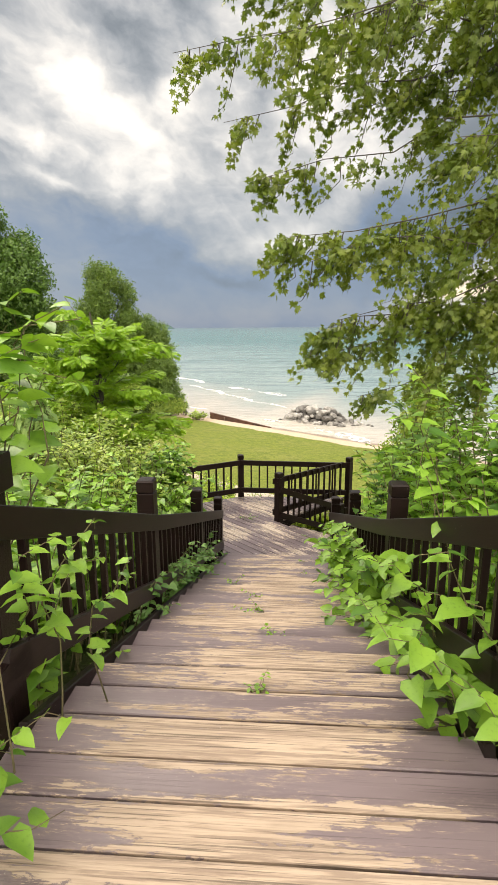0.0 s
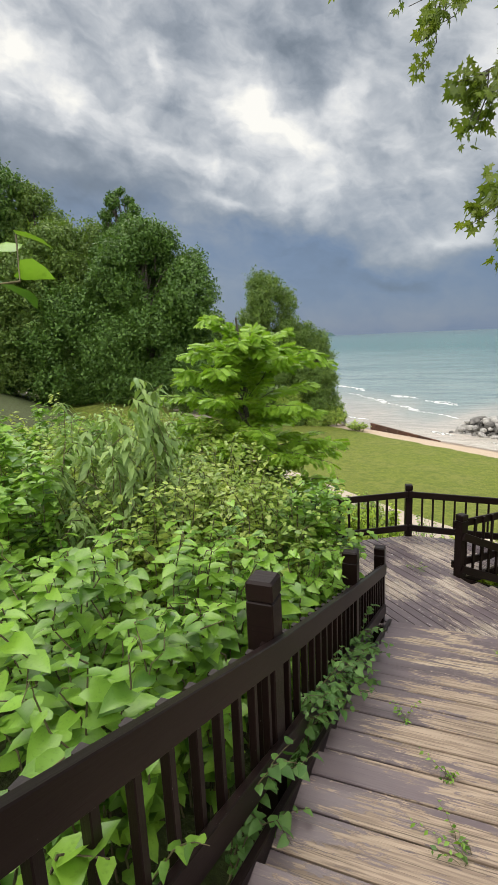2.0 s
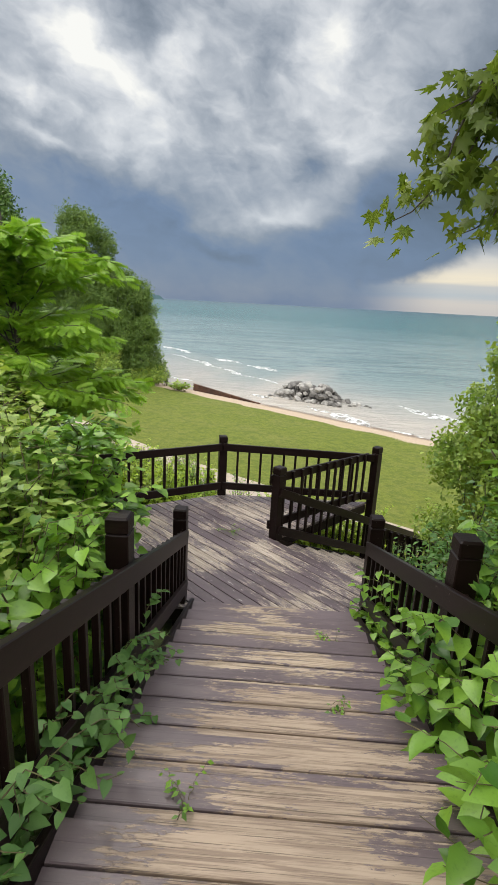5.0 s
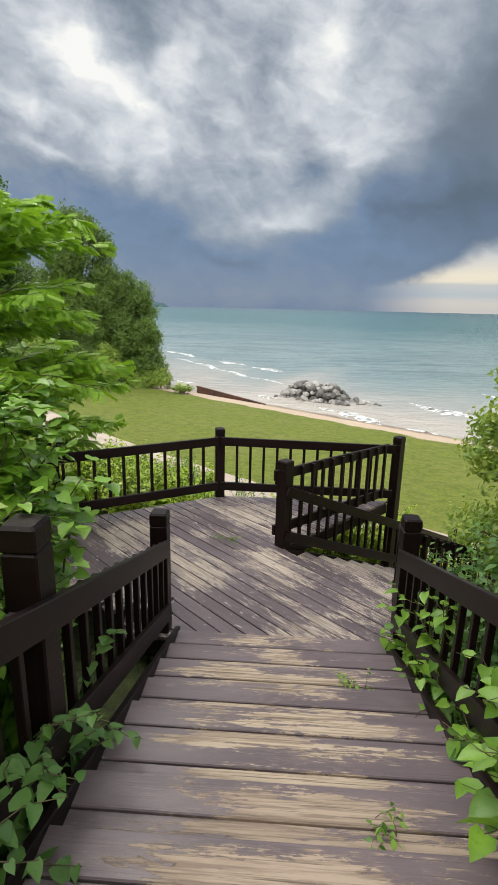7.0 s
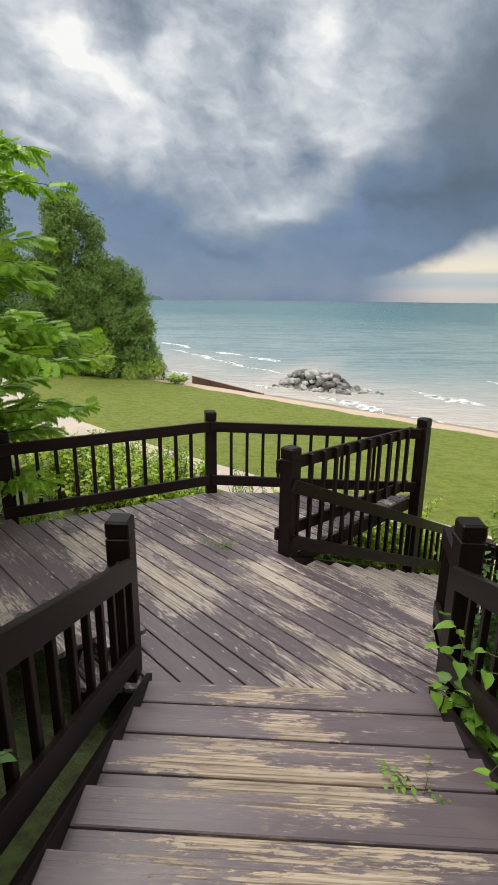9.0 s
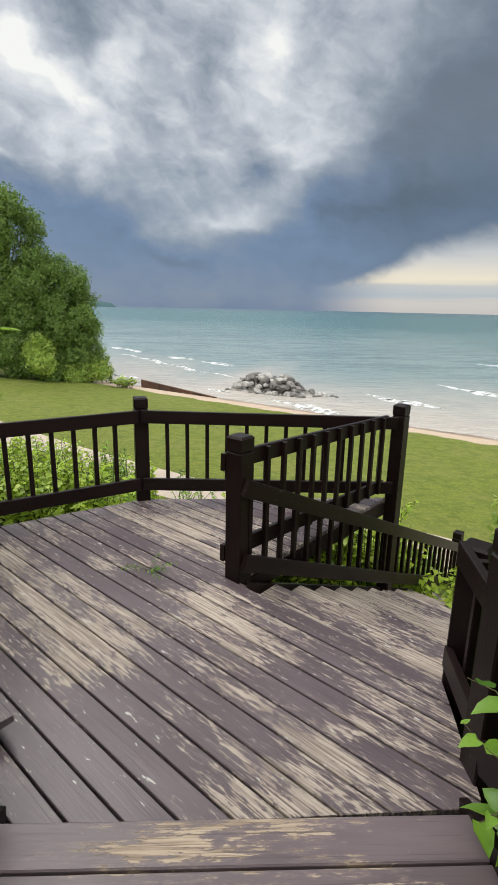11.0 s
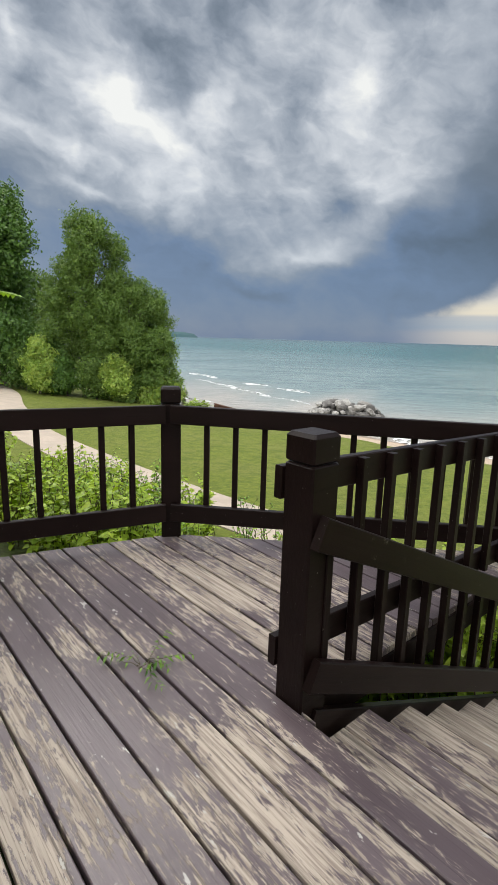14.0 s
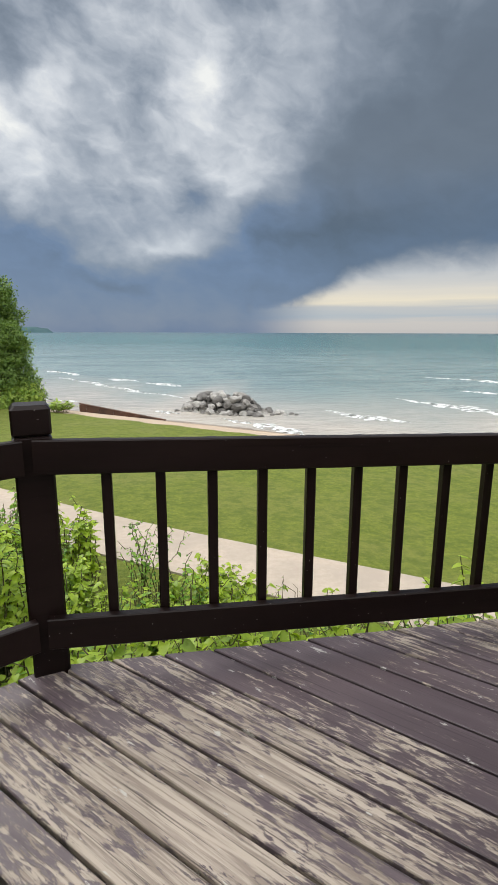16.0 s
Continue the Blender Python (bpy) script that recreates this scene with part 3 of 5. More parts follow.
POST_Y = (-7.58, -5.00, -2.33, 0.10)
for sx in (-1, 1):
    out = 0.205 if sx < 0 else 0.235
    rail_at = HALF + (0.108 if sx < 0 else 0.125)
    for y in POST_Y:
        top = slope_z(y) + 1.27 if y < 0 else 1.25
        low = (slope_z(y) if y < 0 else 0.0) - 1.0
        if y == POST_Y[0]:
            top = TOP + 1.36
        railing_post(*on_stair(sx * (HALF + out), y + (0.12 if sx > 0 and y > 0 else 0.0)), top, low, -1.9, 0.16)
    ys = (-7.72, -4.95, -2.28, -0.06 if sx < 0 else 0.04)
    for k, (ya, yb) in enumerate(zip(ys[:-1], ys[1:])):
        a, b = on_stair(sx * rail_at, ya), on_stair(sx * rail_at, yb)
        railing(a, b, slope_z(ya) + (0.10 if k == 0 else 0.0), slope_z(yb), -sx, 0.90, 0.24, 0.20, first=0.16, tall=0.15)
    a, b = on_stair(sx * rail_at, -11.5), on_stair(sx * rail_at, -7.50)
    railing(a, b, TOP, TOP, -sx, 1.20, 0.30, tall=0.16)

# ---------------------------------------------------------------- lower stair, on the slant
RISE2, GOING2, N2 = 0.170, 0.377, 16
LS = pose(0.27 + 0.06, 11.60 - 0.06, 0, 0, 0, 45)
lower = thing("stairs", "slanting flight of worn timber steps down to the lawn", "stairs", LS, kind="structure")
W2 = 1.70
for k in range(1, N2 + 1):
    x = 0.02 + GOING2 * (k - 1)
    for j in (0, 1):
        part("tread" if j else "back_plank", beam(W2, 0.183, 0.04, DECK_BARE), lower, pose(x + 0.095 + 0.190 * j, -0.05, -k * RISE2 - 0.04, 0, 0, -90))
END2 = Vector((GOING2 * N2 + 0.02, 0, -N2 * RISE2))
ang2 = math.degrees(math.atan2(-RISE2, GOING2))
for y in (0.0, -W2 - 0.07):
    part("stringer", beam(math.hypot(GOING2, RISE2) * N2 + 0.1, 0.045, 0.26, RAIL), lower, pose(0, y, -0.10, 0, -ang2, 0) @ pose(0, 0, -0.17))


def on_lower(x, y):
    v = LS @ Vector((x, y, 0))
    return (v.x, v.y)


def lower_z(x):
    return -RISE2 / GOING2 * x


Q_X = 5.9
railing(on_lower(-0.05, -0.03), on_lower(2.70, -0.12), 0.02, lower_z(2.70), 1, 0.87, 0.24, 0.20)
railing(on_lower(2.70, -0.12), on_lower(Q_X, -0.10), lower_z(2.70), lower_z(Q_X), 1, 0.87, 0.24, 0.20)
railing_post(*on_lower(Q_X - 0.05, 0.12), lower_z(Q_X) + 1.12, -2.8, 45)
railing_post(*R1, 0.90, -1.4, 45)
railing((1.37, 9.80), (1.47, 10.34), 0, 0, -1, 0.92, 0.25, first=0.12)
railing(on_lower(0.0, -W2 - 0.03), on_lower(2.92, -W2 - 0.03), 0.0, lower_z(2.92), -1, 0.86, 0.12, 0.20)
railing(on_lower(2.92, -W2 - 0.03), on_lower(Q_X, -W2 - 0.03), lower_z(2.92), lower_z(Q_X), -1, 0.86, 0.12, 0.20)

# steps that rise from the deck's other side
US = pose(-1.44, 10.58, 0, 0, 0, 135)
upper = thing("stairs", "side flight of worn timber steps up into the bushes", "stairs", US, kind="structure")
for k in range(1, 6):
    for j in (0, 1):
        part("tread" if not j else "back_plank", beam(3.0, 0.183, 0.04, DECK_KEPT), upper, pose(-0.75, 0.095 + 0.377 * (k - 1) + 0.19 * j, k * 0.136 - 0.04))


# ---------------------------------------------------------------- plants: shared builders
rng = np.random.default_rng(11)


def quick_mesh(name, verts, tris, mat, smooth=False):
    me = bpy.data.meshes.new(name)
    verts, tris = np.asarray(verts, np.float32), np.asarray(tris, np.int32)
    me.vertices.add(len(verts))
    me.vertices.foreach_set("co", verts.ravel())
    me.loops.add(tris.size)
    me.loops.foreach_set("vertex_index", tris.ravel())
    me.polygons.add(len(tris))
    me.polygons.foreach_set("loop_start", np.arange(0, tris.size, 3, dtype=np.int32))
    me.materials.append(mat)
    me.update(calc_edges=True)
    me.validate()
    if smooth:
        me.shade_smooth()
    return me


def fan(outline, z=0.0, centre=(0, 0.4, 0.05)):
    v = [centre] + [(x, y, z - 0.10 * abs(x)) for x, y in outline]
    n = len(outline)
    return np.array(v), np.array([(0, 1 + i, 1 + (i + 1) % n) for i in range(n)])


def heart_leaf():
    v = np.array([(0, 0, 0), (0, 0.35, -0.02), (0, 0.7, -0.06), (0, 1.05, -0.16), (-0.30, -0.05, 0.06), (-0.40, 0.3, 0.09), (-0.23, 0.72, 0.02), (0.30, -0.05, 0.06), (0.40, 0.3, 0.09), (0.23, 0.72, 0.02)])
    f = np.array([(0, 1, 4), (1, 5, 4), (1, 2, 5), (2, 6, 5), (2, 3, 6), (0, 7, 1), (1, 7, 8), (1, 8, 2), (2, 8, 9), (2, 9, 3)])
    return v, f


def oval_leaf(w=0.26, droop=0.12):
    v = np.array([(0, 0, 0), (-w, 0.42, 0.05), (w, 0.42, 0.05), (0, 0.45, 0.0), (0, 1.0, -droop)])
    return v, np.array([(0, 3, 1), (0, 2, 3), (3, 4, 1), (3, 2, 4)])


def maple_leaf():
    pts = []
    for deg, r in ((-90, 0.10), (-52, 0.38), (-20, 0.33), (4, 0.66), (27, 0.36), (48, 0.74), (68, 0.44), (90, 1.0), (112, 0.44), (132, 0.74), (153, 0.36), (176, 0.66), (200, 0.33), (232, 0.38)):
        pts.append((r * math.cos(radians(deg)), 0.35 + r * math.sin(radians(deg))))
    return fan(pts, 0.0, (0, 0.35, 0.04))


def pinnate_leaf(pairs=6):
    vs, fs = [], []
    lv, lf = oval_leaf(0.24, 0.1)
    for i in range(pairs):
        y = 0.22 + 0.72 * i / pairs
        s = 0.34 * (1 - 0.35 * abs(i / pairs - 0.4))
        for side in (-1, 1):
            a = radians(62) * side
            for x0, y0, z0 in lv * s:
                vs.append((x0 * math.cos(a) + y0 * math.sin(a), y - x0 * math.sin(a) + y0 * math.cos(a), z0 - 0.18 * y * y - 0.25 * y0))
            fs += [tuple(int(k) + len(vs) - len(lv) for k in t) for t in lf]
    vs += [(-0.008, 0, 0.0), (0.008, 0, 0.0), (0.0, 1.0, -0.18)]
    fs.append((len(vs) - 3, len(vs) - 2, len(vs) - 1))
    return np.array(vs), np.array(fs)


def far_clump(seed):
    """A few plain bent leaves of one twig, for the farthest crowns."""
    r = np.random.default_rng(seed)
    lv = np.array([(0, 0, 0), (-0.3, 0.45, 0.06), (0.3, 0.45, 0.06), (0, 1.0, -0.15)])
    vs, fs = [], []
    for k in range(5):
        a, t = r.uniform(0, 6.28), r.uniform(-0.8, 0.8)
        o = r.uniform(-0.5, 0.5, 3)
        for x, y, z in lv * r.uniform(0.6, 0.95):
            y2, z2 = y * math.cos(t) - z * math.sin(t), y * math.sin(t) + z * math.cos(t)
            vs.append((x * math.cos(a) - y2 * math.sin(a) + o[0], x * math.sin(a) + y2 * math.cos(a) + o[1], z2 + o[2]))
        fs += [(4 * k, 4 * k + 2, 4 * k + 1), (4 * k + 1, 4 * k + 2, 4 * k + 3)]
    return np.array(vs), np.array(fs)


FAR = far_clump(8)
HEART, OVAL, NARROW, MAPLE_T, PINNATE = heart_leaf(), oval_leaf(0.30), oval_leaf(0.17, 0.3), maple_leaf(), pinnate_leaf()


def unit(v):
    return v / np.maximum(np.linalg.norm(v, axis=-1, keepdims=True), 1e-9)


def leaves(name, template, pos, fwd, up, size, mat):
    tv, tf = template
    pos, fwd, up, size = np.asarray(pos, float), unit(np.asarray(fwd, float)), np.asarray(up, float), np.asarray(size, float)
    x = unit(np.cross(fwd, up))
    z = np.cross(x, fwd)
    s = size[:, None, None]
    v = pos[:, None, :] + s * (x[:, None, :] * tv[None, :, 0:1] + fwd[:, None, :] * tv[None, :, 1:2] + z[:, None, :] * tv[None, :, 2:3])
    f = tf[None, :, :] + (np.arange(len(pos)) * len(tv))[:, None, None]
    return quick_mesh(name, v.reshape(-1, 3), f.reshape(-1, 3), mat, True)


def tubes(name, lines, mat, sides=4):
    """One mesh of tapered stems; each line is (points, radius at the foot, radius at the tip)."""
    vs, fs = [], []
    for pts, r0, r1 in lines:
        pts = np.asarray(pts, float)
        n = len(pts)
        way = unit(np.gradient(pts, axis=0))
        ref = np.where(np.abs(way[:, 2:3]) > 0.9, np.array([[1.0, 0, 0]]), np.array([[0, 0, 1.0]]))
        a = unit(np.cross(way, ref))
        b = np.cross(way, a)
        base = len(vs)
        for i in range(n):
            r = r0 + (r1 - r0) * i / (n - 1)
            for k in range(sides):
                t = 6.2832 * k / sides
                vs.append(pts[i] + r * (math.cos(t) * a[i] + math.sin(t) * b[i]))
        for i in range(n - 1):
            for k in range(sides):
                p, q = base + i * sides + k, base + i * sides + (k + 1) % sides
                fs += [(p, q, q + sides), (p, q + sides, p + sides)]
    return quick_mesh(name, vs, fs, mat, True)


def arch(base, tip, sag=0.25, n=8, wob=0.03):
    """A stem that rises and bows over towards its tip."""
    base, tip = np.asarray(base, float), np.asarray(tip, float)
    t = np.linspace(0, 1, n)[:, None]
    mid = np.array([base[0] * 0.75 + tip[0] * 0.25, base[1] * 0.75 + tip[1] * 0.25, tip[2] + sag * abs(tip[2] - base[2])])
    p = (1 - t) ** 2 * base + 2 * t * (1 - t) * mid + t * t * tip
    p[1:-1] += rng.normal(0, wob, (n - 2, 3)) * np.linalg.norm(tip - base)
    return p


def leafy(label, name, stems, template, size, spacing, mat, stem_mat, start=0.25, droop=0.25, category="bush", group="", thick=0.009, loose=0.0, flat=0.35, count=1):
    """A plant of arching stems with leaves set to both sides of each."""
    pos, fwd, up, sz, lines = [], [], [], [], []
    for pts in stems:
        seg = np.linalg.norm(np.diff(pts, axis=0), axis=1)
        cum = np.concatenate([[0], np.cumsum(seg)])
        total = cum[-1]
        lines.append((pts, thick, thick * 0.35))
        at, side = start * total, 1
        while at < total:
            i = min(np.searchsorted(cum, at) - 1, len(pts) - 2)
            i = max(i, 0)
            t = (at - cum[i]) / max(seg[i], 1e-6)
            p, w = pts[i] * (1 - t) + pts[i + 1] * t, unit(pts[i + 1] - pts[i])
            h = np.array([-w[1], w[0], 0.0])
            if np.linalg.norm(h) < 0.05:
                h = np.array([math.cos(at * 9), math.sin(at * 9), 0])
            for _ in range(count):
                d = unit(h) * side + np.array([w[0], w[1], 0.15 * w[2]]) * rng.uniform(0.1, 0.9) + np.array([0, 0, -droop]) + rng.normal(0, 0.25, 3) * np.array([1, 1, 0.5])
                pos.append(p + rng.normal(0, loose, 3) if loose else p)
                fwd.append(d), up.append(np.array([0, 0, 1.0]) + rng.normal(0, flat, 3))
                sz.append(size * rng.uniform(0.6, 1.15) * (1.0 - 0.35 * max(0, at / total - 0.8) / 0.2))
                side = -side
            at += spacing * rng.uniform(0.7, 1.3)
    t = thing(name, label, category, None, group)
    tagged(part("stem", tubes("stem", lines, stem_mat, 4), t), kind="stuff")
    tagged(part("foliage", leaves("foliage", template, pos, fwd, up, sz, mat), t), kind="stuff")
    return t


def clump(x, y, top, n, spread, template=HEART, size=0.165, spacing=0.11, mat=None, label="", name="knotweed_clump", reach=0.5, start=0.25, droop=0.25, base_z=None, category="bush", **more):
    """Stems from one foot to tips spread round it, up to the level top."""
    gz = ground_z(x, y) - 0.05 if base_z is None else base_z
    stems = []
    for _ in range(n):
        a, r = rng.uniform(0, 6.28), spread * math.sqrt(rng.uniform(0, 1))
        bx, by = x + 0.5 * r * math.cos(a), y + 0.5 * r * math.sin(a)
        tx, ty = x + r * math.cos(a) + rng.normal(0, 0.1), y + r * math.sin(a) + rng.normal(0, 0.1)
        h = (top - gz) * rng.uniform(0.62, 1.04) * (1 - 0.18 * (r / spread) ** 2)
        stems.append(arch((bx, by, gz), (tx, ty, gz + h), 0.12))
    return leafy(label, name, stems, template, size, spacing, mat or KNOT, STEM, start, droop, category, **more)


def crown_tree(x, y, z0, height, blobs, count, leaf, mat, label, name="tree", trunk=0.25, template=None, bark=None, gap=0.45, airy=0.10):
    """A tree: tapered trunk, a limb into each lobe of the crown, leaf clumps over the uneven lobes, with gaps."""
    t = thing(name, label, "tree", pose(x, y, z0))
    pos, fwd, up, sz, limbs = [], [], [], [], []
    share = np.array([b[3] ** 2 for b in blobs])
    share = share / share.sum()
    for (bx, by, bz, r), sh in zip(blobs, share):
        n = int(count * sh)
        c = np.array([bx, by, bz])
        d = unit(rng.normal(0, 1, (n * 3, 3)))
        ph = rng.uniform(0, 6.28, 3)
        lump = np.sin(d[:, 0] * 5 + ph[0]) * np.sin(d[:, 1] * 5.5 + ph[1]) * np.sin(d[:, 2] * 6 + ph[2]) + 0.5 * np.sin(d[:, 0] * 11 + ph[1]) * np.sin(d[:, 2] * 13 + ph[0])
        keep = (lump > -gap + rng.normal(0, 0.25, len(d)))
        d, lump = d[keep][:n], lump[keep][:n]
        rad = r * (0.86 + 0.22 * lump) * rng.uniform(0.62, 1.05, len(d)) ** 0.6
        p = c + d * rad[:, None] * np.array([1, 1, 0.85]) + rng.normal(0, airy * r, d.shape)
        pos.append(p)
        fwd.append(d * 0.7 + rng.normal(0, 0.6, d.shape) + np.array([0, 0, -0.2]))
        up.append(d + np.array([0, 0, 0.8]) + rng.normal(0, 0.4, d.shape))
        sz.append(leaf * rng.uniform(0.6, 1.3, len(d)))
        foot = np.array([0, 0, max(0.15 * height, min(bz * 0.55, height * 0.6))])
        limbs.append((arch(foot, c, 0.05, 6, 0.02), trunk * 0.26, trunk * 0.07))
        for _ in range(3):
            e = c + unit(rng.normal(0, 1, 3)) * r * 0.8
            limbs.append((arch(c * 0.6 + foot * 0.4, e, 0.05, 5, 0.03), trunk * 0.12, trunk * 0.03))
    bole = (np.array([(0, 0, -0.3), (0.02, 0, height * 0.2), (0.05, 0.04, height * 0.45), (0, 0, height * 0.75)]), trunk, trunk * 0.3)
    part("trunk", tubes("trunk", [bole], bark or BARK, 8), t)
    tagged(part("branchwork", tubes("branchwork", limbs, bark or BARK, 5), t), kind="stuff")
    tagged(part("crown", leaves("crown", template or FAR, np.concatenate(pos), np.concatenate(fwd), np.concatenate(up), np.concatenate(sz), mat), t), kind="stuff")
    return t


# ---------------------------------------------------------------- shore and distance
def strip(name, centre, half, z_up, mat, label, category):
    """A slab laid along a smooth line."""
    vs, fs = [], []
    pts = [Vector(p) for p in centre]
    fine = []
    for i in range(len(pts) - 1):
        a, b = pts[max(i - 1, 0)], pts[min(i + 2, len(pts) - 1)]
        for k in range(8):
            t = k / 8
            p1, p2 = pts[i], pts[i + 1]
            fine.append(0.5 * ((2 * p1) + (p2 - a) * t + (2 * a - 5 * p1 + 4 * p2 - b) * t * t + (3 * p1 - a - 3 * p2 + b) * t ** 3))
    fine.append(pts[-1])
    for i, p in enumerate(fine):
        d = (fine[min(i + 1, len(fine) - 1)] - fine[max(i - 1, 0)]).normalized()
        nrm = Vector((-d.y, d.x))
        for s, dz in ((1, -0.15), (1, z_up), (-1, z_up), (-1, -0.15)):
            q = p + nrm * half * s
            vs.append((q.x, q.y, max(ground_z(q.x, q.y), ground_z(p.x, p.y) - 0.05) + dz))
    for i in range(len(fine) - 1):
        for k in range(3):
            fs.append((i * 4 + k, i * 4 + k + 1, i * 4 + k + 5, i * 4 + k + 4))
    tagged(new(name, mesh_of(name, vs, fs, mat)), label, category, kind="structure")


strip("path", [(17, 8.2), (11.5, 12.2), (8.0, 15.2), (4.2, 18.0), (-1.4, 22.1), (-6.6, 26.6), (-11.8, 32.0), (-16.3, 38.4), (-22, 47.0), (-33, 56), (-50, 61), (-75, 60)], 0.95, 0.035, PATH, "curving pale concrete footpath across the lawn", "path")


def boulder(x, y, z, s, turn):
    bm = bmesh.new()
    bmesh.ops.create_icosphere(bm, subdivisions=2 if s > 0.4 else 1, radius=1)
    sq = Vector((rng.uniform(0.8, 1.25), rng.uniform(0.65, 1.0), rng.uniform(0.55, 0.8)))
    planes = [Vector(unit(rng.normal(0, 1, 3))) for _ in range(7)]
    for v in bm.verts:
        d = v.co.normalized()
        r = 1.0
        for p in planes:
            c = d.dot(p)
            if c > 0.62:
                r = min(r, 0.66 / c)
        v.co = Vector((d.x * r * sq.x, d.y * r * sq.y, d.z * r * sq.z)) * s + Vector(rng.normal(0, 0.03 * s, 3))
    me = bpy.data.meshes.new("boulder")
    bm.to_mesh(me)
    bm.free()
    me.materials.append(ROCK_DARK if rng.uniform() < 0.45 else ROCK)
    ob = new("boulder", me)
    ob.matrix_basis = pose(x, y, z, rng.uniform(-20, 20), rng.uniform(-20, 20), turn)
    return tagged(ob, "angular grey limestone boulder of a breakwater pile", "boulder", "breakwater boulders")


PILE_A, PILE_B = Vector((2.0, 49.8)), Vector((7.6, 46.2))
along = (PILE_B - PILE_A).normalized()
cross = Vector((-along.y, along.x))
for layer, (n_a, n_c, z) in enumerate(((13, 5, -4.2), (11, 4, -3.72), (9, 3, -3.22))):
    for i in range(n_a):
        for j in range(n_c):
            f = (i + 0.5 + rng.uniform(-0.3, 0.3)) / n_a
            p = PILE_A + along * ((PILE_B - PILE_A).length * (0.5 + (f - 0.5) * (1 - 0.10 * layer))) + cross * ((j + 0.5 + rng.uniform(-0.25, 0.25)) / n_c - 0.5) * (3.6 - layer * 0.9)
            drop = 0.45 * max(0, abs(f - 0.45) * 2 - 0.7) / 0.3 * layer
            boulder(p.x, p.y, z + rng.uniform(-0.15, 0.15) - drop, rng.uniform(0.30, 0.58), rng.uniform(0, 360))
for k in range(6):
    boulder(7.9 + 0.28 * k + rng.uniform(-0.3, 0.3), 45.9 - 0.1 * k + rng.uniform(-0.6, 0.6), -4.2, rng.uniform(0.25, 0.5), k * 50)

# the low rusty sheet wall at the water's edge
GA, GB = Vector((-5.4, 48.2)), Vector((0.4, 43.8))
groyne = thing("sheet_pile_wall", "low rusty sheet-pile wall half buried in sand", "retaining wall", pose(GA.x, GA.y, 0, 0, 0, math.degrees(math.atan2(GB.y - GA.y, GB.x - GA.x))))
glen = (GB - GA).length
for k in range(12):
    x = glen * k / 12
    top = -3.52 - 0.05 * k
    part("sheet_pile", beam(glen / 12 * 0.98, 0.06, top + 4.5, STEEL, 0.01), groyne, pose(x, 0.05 * (k % 2), -4.5))
part("cap_rail", beam(glen, 0.16, 0.08, STEEL, 0.01), groyne, pose(0, 0.02, -3.49, 0, math.degrees(math.atan2(0.60, glen)), 0))
clump(-8.1, 48.6, -2.3, 16, 0.8, NARROW, 0.35, 0.14, MIDLEAF, "small grey-green shrub on the beach edge", "beach_shrub", thick=0.02)
clump(-6.2, 45.2, -2.95, 60, 1.1, NARROW, 0.5, 0.2, SHRUB, "tuft of tall grass at the lawn's sandy edge", "grass_tuft", thick=0.01, droop=-0.6)


def foam(s0, t0, t1, wide, seed, slant=0.0):
    """A broken crest of foam on a wave along the shore."""
    r = np.random.default_rng(seed)
    n = int((t1 - t0) / 0.5) + 2
    vs, fs = [], []
    ph = r.uniform(0, 6.28, 4)
    for i in range(n):
        t = t0 + (t1 - t0) * i / (n - 1)
        e = abs(math.sin(math.pi * i / (n - 1))) ** 0.5
        s = s0 + slant * (t - 0.5 * (t0 + t1)) + 0.5 * math.sin(t * 0.21 + ph[0]) + 0.3 * math.sin(t * 0.9 + ph[1])
        w = wide * e * (0.6 + 0.4 * math.sin(t * 0.8 + ph[2]) + 0.3 * math.sin(t * 2.7 + ph[3]))
        w = max(w, 0.03)
        for o, z in ((-0.5, 0.0), (-0.2, 0.10), (0.15, 0.07), (0.5, 0.0)):
            p = S_DIR * (s + o * w + r.normal(0, 0.05)) + T_DIR * (t + r.normal(0, 0.1))
            vs.append((p.x, p.y, -4.195 + z * e * min(1.0, wide) * (1 + 0.5 * r.normal())))
    for i in range(n - 1):
        fs += [(i * 4 + k, i * 4 + k + 1, i * 4 + k + 5, i * 4 + k + 4) for k in range(3)]
    return vs, fs


def broken_foam():
    k = Mat("broken_lake_foam")
    o = k.world()
    n = k.noise(k.scaled(o, (1.6, 2.6, 1.0)), 1.0, 7.0, 0.7, 0.6)
    m = k.done(k.mix(k.step(n, 0.4, 0.7), (0.62, 0.64, 0.63), (0.80, 0.81, 0.80)), 0.7, 0.2)
    gap_ = k.n.new("ShaderNodeBsdfTransparent")
    both = k.n.new("ShaderNodeMixShader")
    k.put(both.inputs[0], k.step(n, 0.40, 0.56))
    k.l.new(gap_.outputs[0], both.inputs[1]), k.l.new(k.b.outputs[0], both.inputs[2])
    k.l.new(both.outputs[0], k.n["Material Output"].inputs["Surface"])
    return m


